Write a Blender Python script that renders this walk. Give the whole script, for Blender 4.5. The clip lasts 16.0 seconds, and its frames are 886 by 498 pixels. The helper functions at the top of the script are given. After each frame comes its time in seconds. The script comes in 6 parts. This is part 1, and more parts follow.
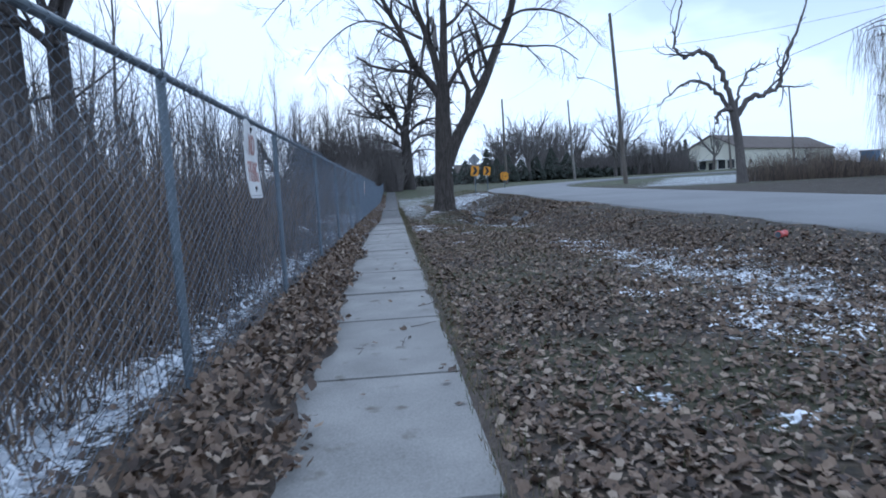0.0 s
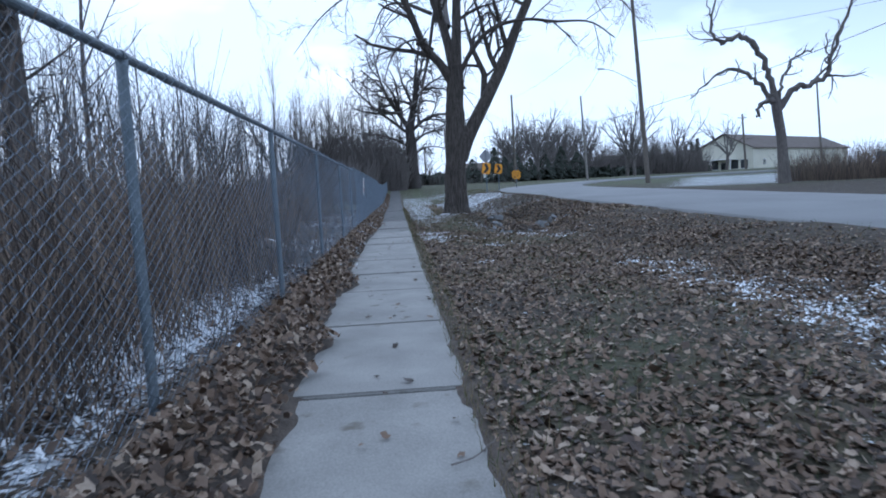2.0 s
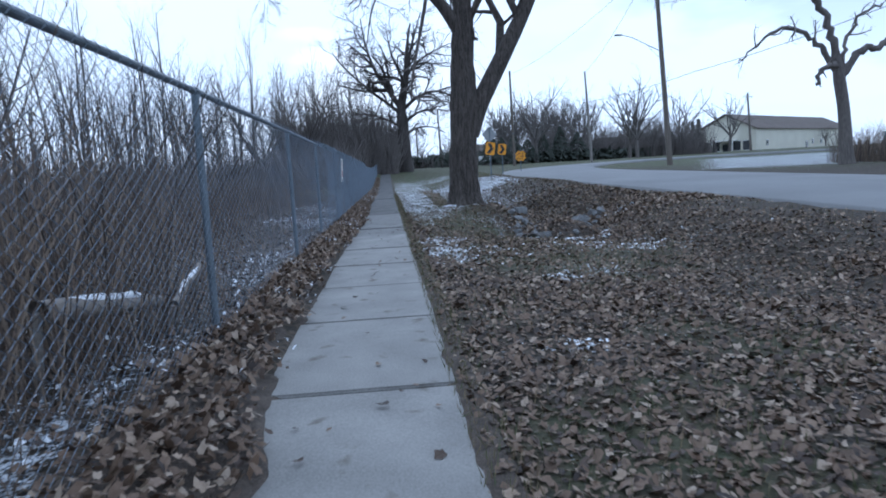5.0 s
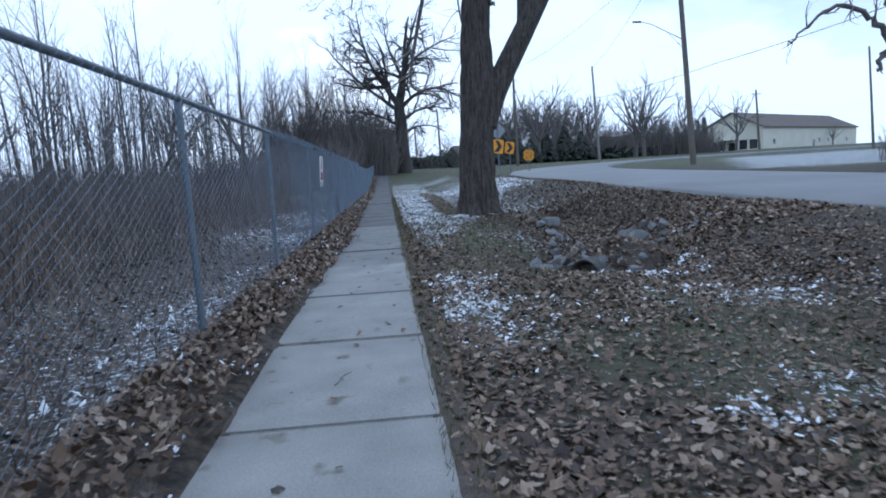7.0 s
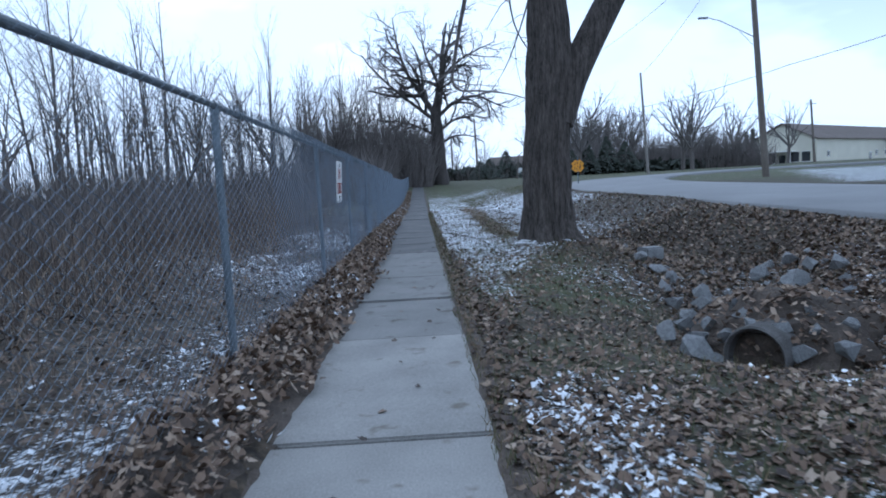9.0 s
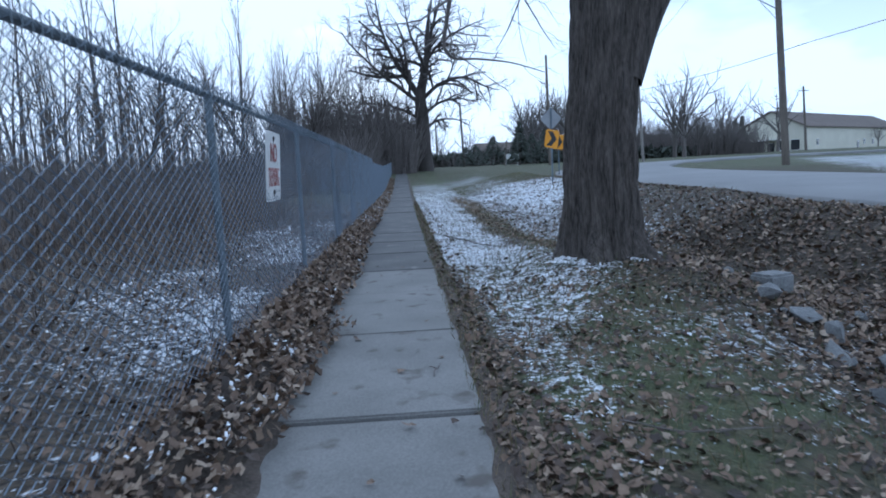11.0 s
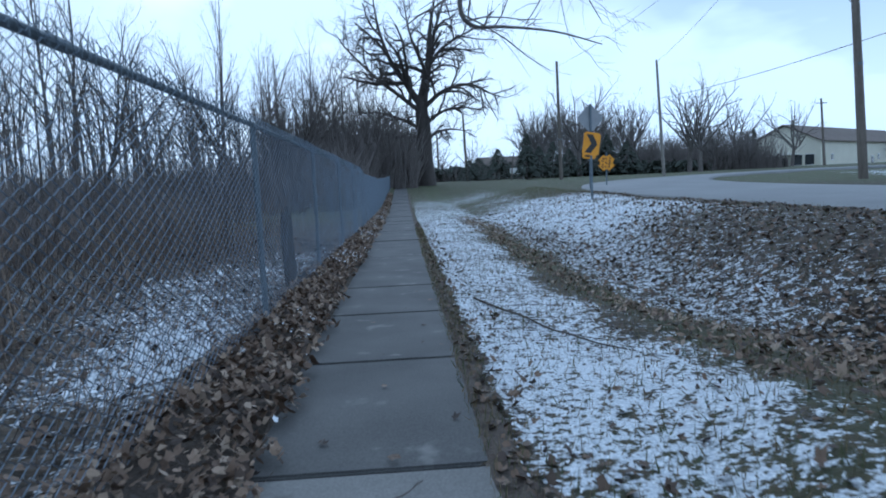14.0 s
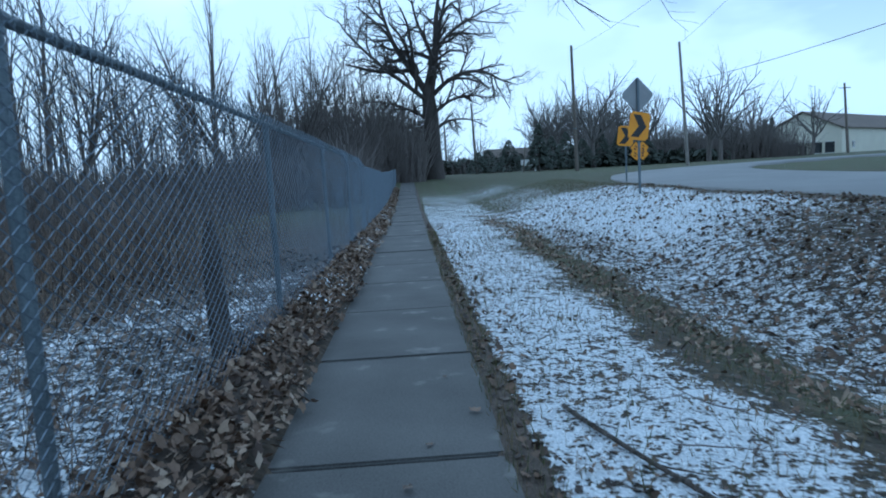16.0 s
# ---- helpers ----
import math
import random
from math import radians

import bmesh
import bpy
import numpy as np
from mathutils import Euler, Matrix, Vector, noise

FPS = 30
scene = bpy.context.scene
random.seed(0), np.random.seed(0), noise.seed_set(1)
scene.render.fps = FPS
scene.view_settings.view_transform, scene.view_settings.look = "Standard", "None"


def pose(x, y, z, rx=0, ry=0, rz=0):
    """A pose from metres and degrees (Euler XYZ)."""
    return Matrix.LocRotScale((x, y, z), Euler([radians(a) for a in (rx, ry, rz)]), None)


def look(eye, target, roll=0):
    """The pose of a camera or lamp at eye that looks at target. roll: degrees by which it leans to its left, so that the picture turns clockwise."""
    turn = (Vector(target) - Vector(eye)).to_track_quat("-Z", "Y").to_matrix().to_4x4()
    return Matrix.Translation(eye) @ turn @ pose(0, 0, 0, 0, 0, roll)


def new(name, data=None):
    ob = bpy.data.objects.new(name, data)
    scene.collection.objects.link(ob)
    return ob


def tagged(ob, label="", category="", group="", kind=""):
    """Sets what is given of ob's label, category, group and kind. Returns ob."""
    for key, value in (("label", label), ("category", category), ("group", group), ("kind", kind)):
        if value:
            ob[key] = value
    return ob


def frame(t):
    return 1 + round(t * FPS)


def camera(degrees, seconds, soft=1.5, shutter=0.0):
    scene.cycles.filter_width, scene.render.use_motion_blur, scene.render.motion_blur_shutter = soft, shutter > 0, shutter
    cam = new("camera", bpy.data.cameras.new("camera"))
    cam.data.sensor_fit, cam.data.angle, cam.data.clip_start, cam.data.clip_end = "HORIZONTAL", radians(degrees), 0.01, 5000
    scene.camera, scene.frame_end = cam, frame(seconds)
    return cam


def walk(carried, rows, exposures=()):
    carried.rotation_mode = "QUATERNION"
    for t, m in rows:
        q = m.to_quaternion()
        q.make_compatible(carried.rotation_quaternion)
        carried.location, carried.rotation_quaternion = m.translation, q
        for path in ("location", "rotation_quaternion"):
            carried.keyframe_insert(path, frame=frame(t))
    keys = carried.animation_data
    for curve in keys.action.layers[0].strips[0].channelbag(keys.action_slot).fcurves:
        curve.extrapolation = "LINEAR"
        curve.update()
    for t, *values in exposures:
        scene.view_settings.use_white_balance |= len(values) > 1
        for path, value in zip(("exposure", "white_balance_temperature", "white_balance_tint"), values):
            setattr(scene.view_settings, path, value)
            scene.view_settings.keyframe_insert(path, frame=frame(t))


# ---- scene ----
cam = camera(70.0, 16.0, soft=1.85, shutter=0.2)
PATH = [
    (0, (0.114, 0.128, 1.151), (0.262, 2.114, 0.964), -3.2),
    (0.5, (0.183, 1.024, 1.192), (0.338, 3.008, 0.994), -3.1),
    (1, (0.156, 1.975, 1.161), (0.338, 3.956, 0.958), -2.9),
    (1.5, (0.189, 2.899, 1.16), (0.342, 4.884, 0.967), -2.8),
    (2, (0.139, 3.827, 1.155), (0.274, 5.814, 0.966), -2.9),
    (2.5, (0.15, 4.762, 1.165), (0.276, 6.75, 0.98), -3.1),
    (3, (0.09, 5.706, 1.151), (0.219, 7.692, 0.954), -3.0),
    (3.5, (0.11, 6.575, 1.193), (0.236, 8.557, 0.96), -2.8),
    (4, (0.115, 7.509, 1.196), (0.257, 9.488, 0.943), -2.3),
    (4.5, (0.141, 8.433, 1.195), (0.296, 10.412, 0.951), -2.9),
    (7, (0.281, 13.171, 1.215), (0.444, 15.149, 0.974), -3.3),
    (7.5, (0.316, 14.103, 1.226), (0.469, 16.085, 1.006), -3.5),
    (8, (0.248, 14.965, 1.23), (0.363, 16.95, 1.014), -3.5),
    (8.5, (0.221, 15.844, 1.238), (0.3, 17.832, 1.026), -3.4),
    (9, (0.185, 16.719, 1.227), (0.245, 18.708, 1.029), -3.0),
    (9.2, (0.174, 17.074, 1.22), (0.27, 19.063, 1.03), -3.6),
    (11.5, (0.127, 21.403, 1.26), (0.238, 23.383, 1.005), -2.6),
    (12, (0.132, 22.361, 1.24), (0.229, 24.342, 0.982), -3.1),
    (12.5, (0.159, 23.306, 1.231), (0.29, 25.287, 0.99), -2.9),
    (13, (0.169, 24.215, 1.198), (0.286, 26.198, 0.968), -2.8),
    (13.5, (0.184, 25.118, 1.188), (0.307, 27.104, 0.981), -3.0),
    (14, (0.153, 26.028, 1.219), (0.269, 28.015, 1.023), -2.5),
    (14.5, (0.165, 26.908, 1.228), (0.305, 28.888, 0.983), -2.5),
    (15, (0.162, 27.802, 1.239), (0.283, 29.782, 0.987), -2.3),
    (15.5, (0.157, 28.641, 1.246), (0.267, 30.624, 1.01), -3.1),
    (16, (0.107, 29.473, 1.248), (0.199, 31.459, 1.032), -3.2),
]
EXPOSURES = [(0, 0.03, 5090, 9), (9, 0.07, 5060, 8), (12.5, 0.0, 4940, 6), (14, -0.14, 4860, 3), (16, -0.22, 4570, -4)]
walk(cam, [(t, look(eye, target, roll)) for t, eye, target, roll in PATH], EXPOSURES)

# ---------------- exposure, sky and sun ----------------
world = bpy.data.worlds.new("world")
scene.world = world
world.use_nodes = True
wt = world.node_tree
wt.nodes.clear()
w_out = wt.nodes.new("ShaderNodeOutputWorld")
w_bg = wt.nodes.new("ShaderNodeBackground")
w_sky = wt.nodes.new("ShaderNodeTexSky")
w_sky.sky_type = "NISHITA"
w_sky.sun_disc = False
w_sky.sun_elevation = radians(22)
w_sky.sun_rotation = radians(-8)
w_sky.ozone_density = 2.0
w_co = wt.nodes.new("ShaderNodeTexCoord")
w_map = wt.nodes.new("ShaderNodeMapping")
w_map.inputs["Scale"].default_value = (1.0, 1.0, 2.6)
w_noise = wt.nodes.new("ShaderNodeTexNoise")
w_noise.inputs["Scale"].default_value = 2.1
w_noise.inputs["Detail"].default_value = 5
w_ramp = wt.nodes.new("ShaderNodeValToRGB")
w_ramp.color_ramp.elements[0].position = 0.33
w_ramp.color_ramp.elements[1].position = 0.53
w_mix = wt.nodes.new("ShaderNodeMix")
w_mix.data_type = "RGBA"
w_mix.inputs[7].default_value = (12.5, 13.2, 14.2, 1)
w_bg.inputs["Strength"].default_value = 0.085
wt.links.new(w_co.outputs["Generated"], w_map.inputs["Vector"])
wt.links.new(w_map.outputs["Vector"], w_noise.inputs["Vector"])
wt.links.new(w_noise.outputs["Fac"], w_ramp.inputs["Fac"])
w_sep = wt.nodes.new("ShaderNodeSeparateXYZ")
w_low = wt.nodes.new("ShaderNodeMapRange")
w_low.inputs["From Min"].default_value, w_low.inputs["From Max"].default_value = 0.06, 0.42
w_low.inputs["To Min"].default_value, w_low.inputs["To Max"].default_value = 0.95, 0.0
w_max = wt.nodes.new("ShaderNodeMath")
w_max.operation = "MAXIMUM"
wt.links.new(w_co.outputs["Generated"], w_sep.inputs["Vector"])
wt.links.new(w_sep.outputs["Z"], w_low.inputs["Value"])
wt.links.new(w_low.outputs["Result"], w_max.inputs[0])
wt.links.new(w_ramp.outputs["Color"], w_max.inputs[1])
wt.links.new(w_max.outputs[0], w_mix.inputs[0])
wt.links.new(w_sky.outputs["Color"], w_mix.inputs[6])
wt.links.new(w_mix.outputs[2], w_bg.inputs["Color"])
wt.links.new(w_bg.outputs["Background"], w_out.inputs["Surface"])

sun_data = bpy.data.lights.new("sun", "SUN")
sun_data.energy = 0.35
sun_data.angle = radians(25)
sun_data.color = (1.0, 0.97, 0.93)
sun = new("sun", sun_data)
sun.matrix_world = look((-6, 40, 17), (0, 0, 0))

# ---------------- helpers ----------------
rng = np.random.default_rng(7)


def smooth(a, b, v):
    t = np.clip((np.asarray(v, float) - a) / (b - a), 0, 1)
    return t * t * (3 - 2 * t)


HASH = np.random.default_rng(3).random((256, 256))


def vnoise(x, y, size, seed=0):
    """Smooth value noise in 0..1 with cells of the given size."""
    u, v = np.asarray(x, float) / size + seed * 17.3, np.asarray(y, float) / size + seed * 31.7
    i, j = np.floor(u).astype(int), np.floor(v).astype(int)
    fu, fv = u - i, v - j
    fu, fv = fu * fu * (3 - 2 * fu), fv * fv * (3 - 2 * fv)
    a, b = HASH[i % 256, j % 256], HASH[(i + 1) % 256, j % 256]
    c, d = HASH[i % 256, (j + 1) % 256], HASH[(i + 1) % 256, (j + 1) % 256]
    return (a * (1 - fu) + b * fu) * (1 - fv) + (c * (1 - fu) + d * fu) * fv


def np_mesh(name, verts, faces, material=None, smooth_faces=False):
    """A mesh from numpy arrays: (n, 3) vertices and (m, k) faces."""
    verts, faces = np.asarray(verts, np.float32), np.asarray(faces, np.int32)
    me = bpy.data.meshes.new(name)
    m, k = faces.shape
    me.vertices.add(len(verts))
    me.vertices.foreach_set("co", verts.ravel())
    me.loops.add(m * k)
    me.loops.foreach_set("vertex_index", faces.ravel())
    me.polygons.add(m)
    me.polygons.foreach_set("loop_start", np.arange(0, m * k, k, dtype=np.int32))
    me.polygons.foreach_set("use_smooth", np.full(m, smooth_faces))
    me.update(calc_edges=True)
    if material:
        me.materials.append(material)
    return me


def part(name, bm, material, parent=None, label=""):
    """Links a bmesh or a mesh as one object under a thing or a part."""
    if isinstance(bm, bmesh.types.BMesh):
        me = bpy.data.meshes.new(name)
        bm.to_mesh(me)
        bm.free()
    else:
        me = bm
    if material and not me.materials:
        me.materials.append(material)
    ob = new(name, me)
    ob.parent = parent
    return tagged(ob, label)


def thing(name, label, category, at=(0, 0, 0), group="", turn=0.0, kind=""):
    ob = new(name)
    ob.empty_display_size = 0.2
    ob.matrix_basis = pose(*at, 0, 0, turn)
    return tagged(ob, label, category, group, kind)


def box(size, at=(0, 0, 0), bevel=0.0, bm=None):
    bm = bm or bmesh.new()
    made = bmesh.ops.create_cube(bm, size=1, matrix=Matrix.Translation(at) @ Matrix.Diagonal((*size, 1)))
    if bevel:
        edges = {e for v in made["verts"] for e in v.link_edges}
        bmesh.ops.bevel(bm, geom=list(edges), offset=bevel, segments=2, affect="EDGES")
    return bm


def rod(p, q, r0, r1=None, sides=10, bm=None):
    bm = bm or bmesh.new()
    p, q = Vector(p), Vector(q)
    turn = (q - p).to_track_quat("Z", "Y").to_matrix().to_4x4()
    bmesh.ops.create_cone(bm, cap_ends=True, segments=sides, radius1=r0, radius2=r0 if r1 is None else r1, depth=(q - p).length,
                          matrix=Matrix.Translation((p + q) / 2) @ turn)
    return bm


def tube(vs, fs, base, pts, rs, sides, flare=None):
    pts, rs = np.asarray(pts, float), np.asarray(rs, float)
    t = np.gradient(pts, axis=0)
    t /= np.linalg.norm(t, axis=1)[:, None] + 1e-9
    ref = np.where(np.abs(t[:, 2:3]) > 0.9, np.array([[1.0, 0, 0]]), np.array([[0, 0, 1.0]]))
    u = np.cross(t, ref)
    u /= np.linalg.norm(u, axis=1)[:, None] + 1e-9
    for i in range(1, len(u)):
        p = u[i - 1] - t[i] * (u[i - 1] @ t[i])
        u[i] = p / (np.linalg.norm(p) + 1e-9)
    w = np.cross(t, u)
    a = np.arange(sides) * 2 * math.pi / sides
    r = rs[:, None] * (np.ones(sides)[None] if flare is None else flare(pts, a))
    ring = pts[:, None] + r[..., None] * (np.cos(a)[None, :, None] * u[:, None] + np.sin(a)[None, :, None] * w[:, None])
    vs.append(ring.reshape(-1, 3))
    n = len(pts)
    i = (np.arange(n - 1)[:, None] * sides + np.arange(sides)[None]).ravel()
    j = (np.arange(n - 1)[:, None] * sides + (np.arange(sides)[None] + 1) % sides).ravel()
    fs.append(np.stack([i, j, j + sides, i + sides], 1) + base)
    return base + n * sides


# ---------------- materials ----------------
def mat(name, dark, light, size=0.4, fine=0.02, rough=0.85, bump=0.3, metal=0.0, islands=None, stretch=(1, 1, 1), depth=0.01, spots=None):
    """A surface with broad and fine variation; sizes in metres. islands: a palette given out piece by piece; spots: colour, size and cover."""
    m = bpy.data.materials.new(name)
    m.use_nodes = True
    nt = m.node_tree
    bsdf = nt.nodes["Principled BSDF"]
    bsdf.inputs["Roughness"].default_value = rough
    bsdf.inputs["Metallic"].default_value = metal
    co = nt.nodes.new("ShaderNodeTexCoord")
    mp = nt.nodes.new("ShaderNodeMapping")
    mp.inputs["Scale"].default_value = stretch
    nt.links.new(co.outputs["Object"], mp.inputs["Vector"])
    broad, grain = nt.nodes.new("ShaderNodeTexNoise"), nt.nodes.new("ShaderNodeTexNoise")
    broad.inputs["Scale"].default_value, grain.inputs["Scale"].default_value = 1 / size, 1 / fine
    broad.inputs["Detail"].default_value, grain.inputs["Detail"].default_value = 4, 3
    add = nt.nodes.new("ShaderNodeMath")
    add.operation = "MULTIPLY_ADD"
    add.inputs[1].default_value = 0.5
    half = nt.nodes.new("ShaderNodeMath")
    half.operation = "MULTIPLY"
    half.inputs[1].default_value = 0.5
    for n in (broad, grain):
        nt.links.new(mp.outputs["Vector"], n.inputs["Vector"])
    nt.links.new(grain.outputs["Fac"], half.inputs[0])
    nt.links.new(broad.outputs["Fac"], add.inputs[0])
    nt.links.new(half.outputs[0], add.inputs[2])
    ramp = nt.nodes.new("ShaderNodeValToRGB")
    ramp.color_ramp.elements[0].position, ramp.color_ramp.elements[1].position = 0.34, 0.66
    ramp.color_ramp.elements[0].color, ramp.color_ramp.elements[1].color = (*dark, 1), (*light, 1)
    nt.links.new(add.outputs[0], ramp.inputs["Fac"])
    colour = ramp.outputs["Color"]
    if islands:
        geo = nt.nodes.new("ShaderNodeNewGeometry")
        pal = nt.nodes.new("ShaderNodeValToRGB")
        pal.color_ramp.interpolation = "CONSTANT"
        for i, c in enumerate(islands):
            e = pal.color_ramp.elements[i] if i < 2 else pal.color_ramp.elements.new(0.5)
            e.position = i / len(islands)
            e.color = (*c, 1)
        nt.links.new(geo.outputs["Random Per Island"], pal.inputs["Fac"])
        mix = nt.nodes.new("ShaderNodeMix")
        mix.data_type = "RGBA"
        mix.blend_type = "MULTIPLY"
        mix.inputs[0].default_value = 1.0
        nt.links.new(colour, mix.inputs[6])
        nt.links.new(pal.outputs["Color"], mix.inputs[7])
        colour = mix.outputs[2]
    if spots:
        sn = nt.nodes.new("ShaderNodeTexNoise")
        sn.inputs["Scale"].default_value = 1 / spots[1]
        sn.inputs["Detail"].default_value = 5
        nt.links.new(co.outputs["Object"], sn.inputs["Vector"])
        sr = nt.nodes.new("ShaderNodeValToRGB")
        sr.color_ramp.elements[0].position, sr.color_ramp.elements[1].position = spots[2], spots[2] + 0.1
        nt.links.new(sn.outputs["Fac"], sr.inputs["Fac"])
        mix = nt.nodes.new("ShaderNodeMix")
        mix.data_type = "RGBA"
        mix.inputs[7].default_value = (*spots[0], 1)
        nt.links.new(sr.outputs["Color"], mix.inputs[0])
        nt.links.new(colour, mix.inputs[6])
        colour = mix.outputs[2]
    nt.links.new(colour, bsdf.inputs["Base Color"])
    if bump:
        bp = nt.nodes.new("ShaderNodeBump")
        bp.inputs["Strength"].default_value = bump
        bp.inputs["Distance"].default_value = depth
        nt.links.new(add.outputs[0], bp.inputs["Height"])
        nt.links.new(bp.outputs["Normal"], bsdf.inputs["Normal"])
    return m


M_CONCRETE = mat("concrete", (0.20, 0.195, 0.185), (0.34, 0.33, 0.312), 0.5, 0.012, 0.9, 0.2, depth=0.004, spots=((0.15, 0.135, 0.115), 0.22, 0.62))
M_CONCRETE_OLD = mat("old_concrete", (0.068, 0.068, 0.068), (0.135, 0.133, 0.13), 0.7, 0.012, 0.9, 0.35, depth=0.004, spots=((0.21, 0.205, 0.195), 0.35, 0.62))
M_CONCRETE_MID = mat("stained_concrete", (0.15, 0.148, 0.142), (0.25, 0.245, 0.235), 0.7, 0.012, 0.9, 0.35, depth=0.004, spots=((0.11, 0.10, 0.09), 0.25, 0.6))
M_ASPHALT = mat("asphalt", (0.17, 0.172, 0.175), (0.255, 0.257, 0.26), 2.5, 0.02, 0.8, 0.4, depth=0.006)
M_SOIL = mat("soil", (0.04, 0.032, 0.026), (0.125, 0.10, 0.08), 0.12, 0.015, 0.95, 0.8, depth=0.02)
M_LEAF = mat("dead_leaf", (0.70, 0.66, 0.6), (1, 1, 1), 0.2, 0.02, 0.75, 0.2, islands=[
    (0.16, 0.112, 0.08), (0.26, 0.19, 0.137), (0.09, 0.063, 0.047), (0.36, 0.28, 0.21), (0.18, 0.125, 0.088), (0.50, 0.42, 0.335), (0.40, 0.325, 0.255), (0.22, 0.157, 0.113)])
M_LEAF_DARK = mat("wet_leaf", (0.70, 0.66, 0.6), (1, 1, 1), 0.2, 0.02, 0.6, 0.2, islands=[
    (0.065, 0.043, 0.032), (0.12, 0.08, 0.053), (0.04, 0.028, 0.022), (0.18, 0.12, 0.08), (0.085, 0.057, 0.04), (0.30, 0.225, 0.165)])
M_SNOW = mat("snow", (0.72, 0.75, 0.79), (0.86, 0.88, 0.91), 0.3, 0.02, 0.7, 0.4, depth=0.01)
M_GRASS = mat("grass", (0.8, 0.8, 0.8), (1, 1, 1), 0.5, 0.05, 0.8, 0, islands=[
    (0.075, 0.10, 0.038), (0.11, 0.12, 0.05), (0.17, 0.14, 0.075), (0.22, 0.17, 0.095), (0.07, 0.085, 0.04)])
M_WEED = mat("dry_weeds", (0.75, 0.75, 0.75), (1, 1, 1), 0.5, 0.05, 0.9, 0, islands=[
    (0.15, 0.115, 0.09), (0.22, 0.165, 0.125), (0.10, 0.082, 0.07), (0.27, 0.21, 0.155), (0.14, 0.105, 0.088)])
M_BARK = mat("bark", (0.014, 0.012, 0.011), (0.158, 0.135, 0.117), 0.05, 0.012, 0.95, 1.0, stretch=(1, 1, 0.13), depth=0.07)
M_TWIG = mat("twigs", (0.10, 0.088, 0.082), (0.20, 0.178, 0.165), 0.3, 0.04, 0.9, 0.2)
M_WOODS = mat("woodland_bark", (0.085, 0.076, 0.07), (0.19, 0.17, 0.157), 0.4, 0.05, 0.95, 0.4, stretch=(1, 1, 0.2))
M_DARKBARK = mat("dark_bark", (0.04, 0.035, 0.033), (0.10, 0.088, 0.08), 0.4, 0.05, 0.95, 0.4, stretch=(1, 1, 0.2))
M_PALE = mat("pale_bark", (0.17, 0.155, 0.14), (0.30, 0.28, 0.255), 0.5, 0.05, 0.9, 0.3)
M_PALE_TWIG = mat("grey_twigs", (0.10, 0.09, 0.085), (0.19, 0.175, 0.165), 0.5, 0.05, 0.9, 0.2)
M_EVERGREEN = mat("evergreen", (0.032, 0.041, 0.034), (0.075, 0.085, 0.066), 0.5, 0.05, 0.9, 0.3)
M_STEEL = mat("galvanised_steel", (0.11, 0.135, 0.155), (0.20, 0.235, 0.265), 0.15, 0.01, 0.5, 0.15, metal=0.7, depth=0.002)
M_WIRE = mat("galvanised_wire", (0.145, 0.175, 0.215), (0.235, 0.28, 0.34), 0.2, 0.02, 0.6, 0.0, metal=0.3)
M_SIGN = mat("sign_enamel", (0.62, 0.62, 0.60), (0.80, 0.80, 0.78), 0.2, 0.02, 0.45, 0.05, spots=((0.50, 0.47, 0.43), 0.12, 0.64))
M_FADED_RED = mat("faded_red_paint", (0.42, 0.20, 0.17), (0.55, 0.33, 0.29), 0.05, 0.008, 0.6, 0.05)
M_RED = mat("red_paint", (0.25, 0.045, 0.04), (0.36, 0.09, 0.075), 0.05, 0.008, 0.6, 0.05)
M_BLACK = mat("black_paint", (0.015, 0.015, 0.015), (0.035, 0.035, 0.035), 0.1, 0.01, 0.5, 0.05)
M_YELLOW = mat("yellow_sheeting", (0.64, 0.26, 0.006), (0.78, 0.35, 0.01), 0.3, 0.02, 0.5, 0.05)
M_GREYBACK = mat("aluminium_sign_back", (0.23, 0.24, 0.25), (0.32, 0.33, 0.34), 0.3, 0.02, 0.5, 0.05, metal=0.5)
M_POLE = mat("weathered_pole_wood", (0.10, 0.085, 0.07), (0.20, 0.175, 0.15), 0.15, 0.02, 0.9, 0.5, stretch=(1, 1, 0.08))
M_CABLE = mat("cable", (0.03, 0.03, 0.03), (0.05, 0.05, 0.05), 0.5, 0.05, 0.6, 0)
M_ROCK = mat("grey_riprap", (0.12, 0.125, 0.13), (0.29, 0.295, 0.295), 0.12, 0.015, 0.9, 0.6, depth=0.015)
M_PIPE = mat("concrete_pipe", (0.05, 0.046, 0.042), (0.15, 0.145, 0.14), 0.2, 0.015, 0.9, 0.4)
M_SIDING = mat("cream_siding", (0.60, 0.58, 0.48), (0.70, 0.68, 0.57), 3.0, 0.2, 0.7, 0.1)
M_ROOF = mat("brown_roofing", (0.11, 0.09, 0.075), (0.17, 0.14, 0.12), 2.0, 0.2, 0.85, 0.2)
M_GLASS = mat("dark_window_glass", (0.03, 0.035, 0.04), (0.05, 0.055, 0.06), 1.0, 0.2, 0.08, 0)
M_WHITE = mat("white_paint", (0.70, 0.70, 0.68), (0.82, 0.82, 0.80), 0.4, 0.03, 0.5, 0.05)
M_CAN = mat("red_can", (0.45, 0.05, 0.04), (0.60, 0.10, 0.08), 0.05, 0.01, 0.35, 0.05)
M_LOG = mat("grey_dead_wood", (0.16, 0.14, 0.12), (0.30, 0.27, 0.24), 0.15, 0.02, 0.9, 0.5)
M_BLUE = mat("blue_paint", (0.06, 0.13, 0.24), (0.09, 0.18, 0.30), 0.5, 0.05, 0.6, 0.05)
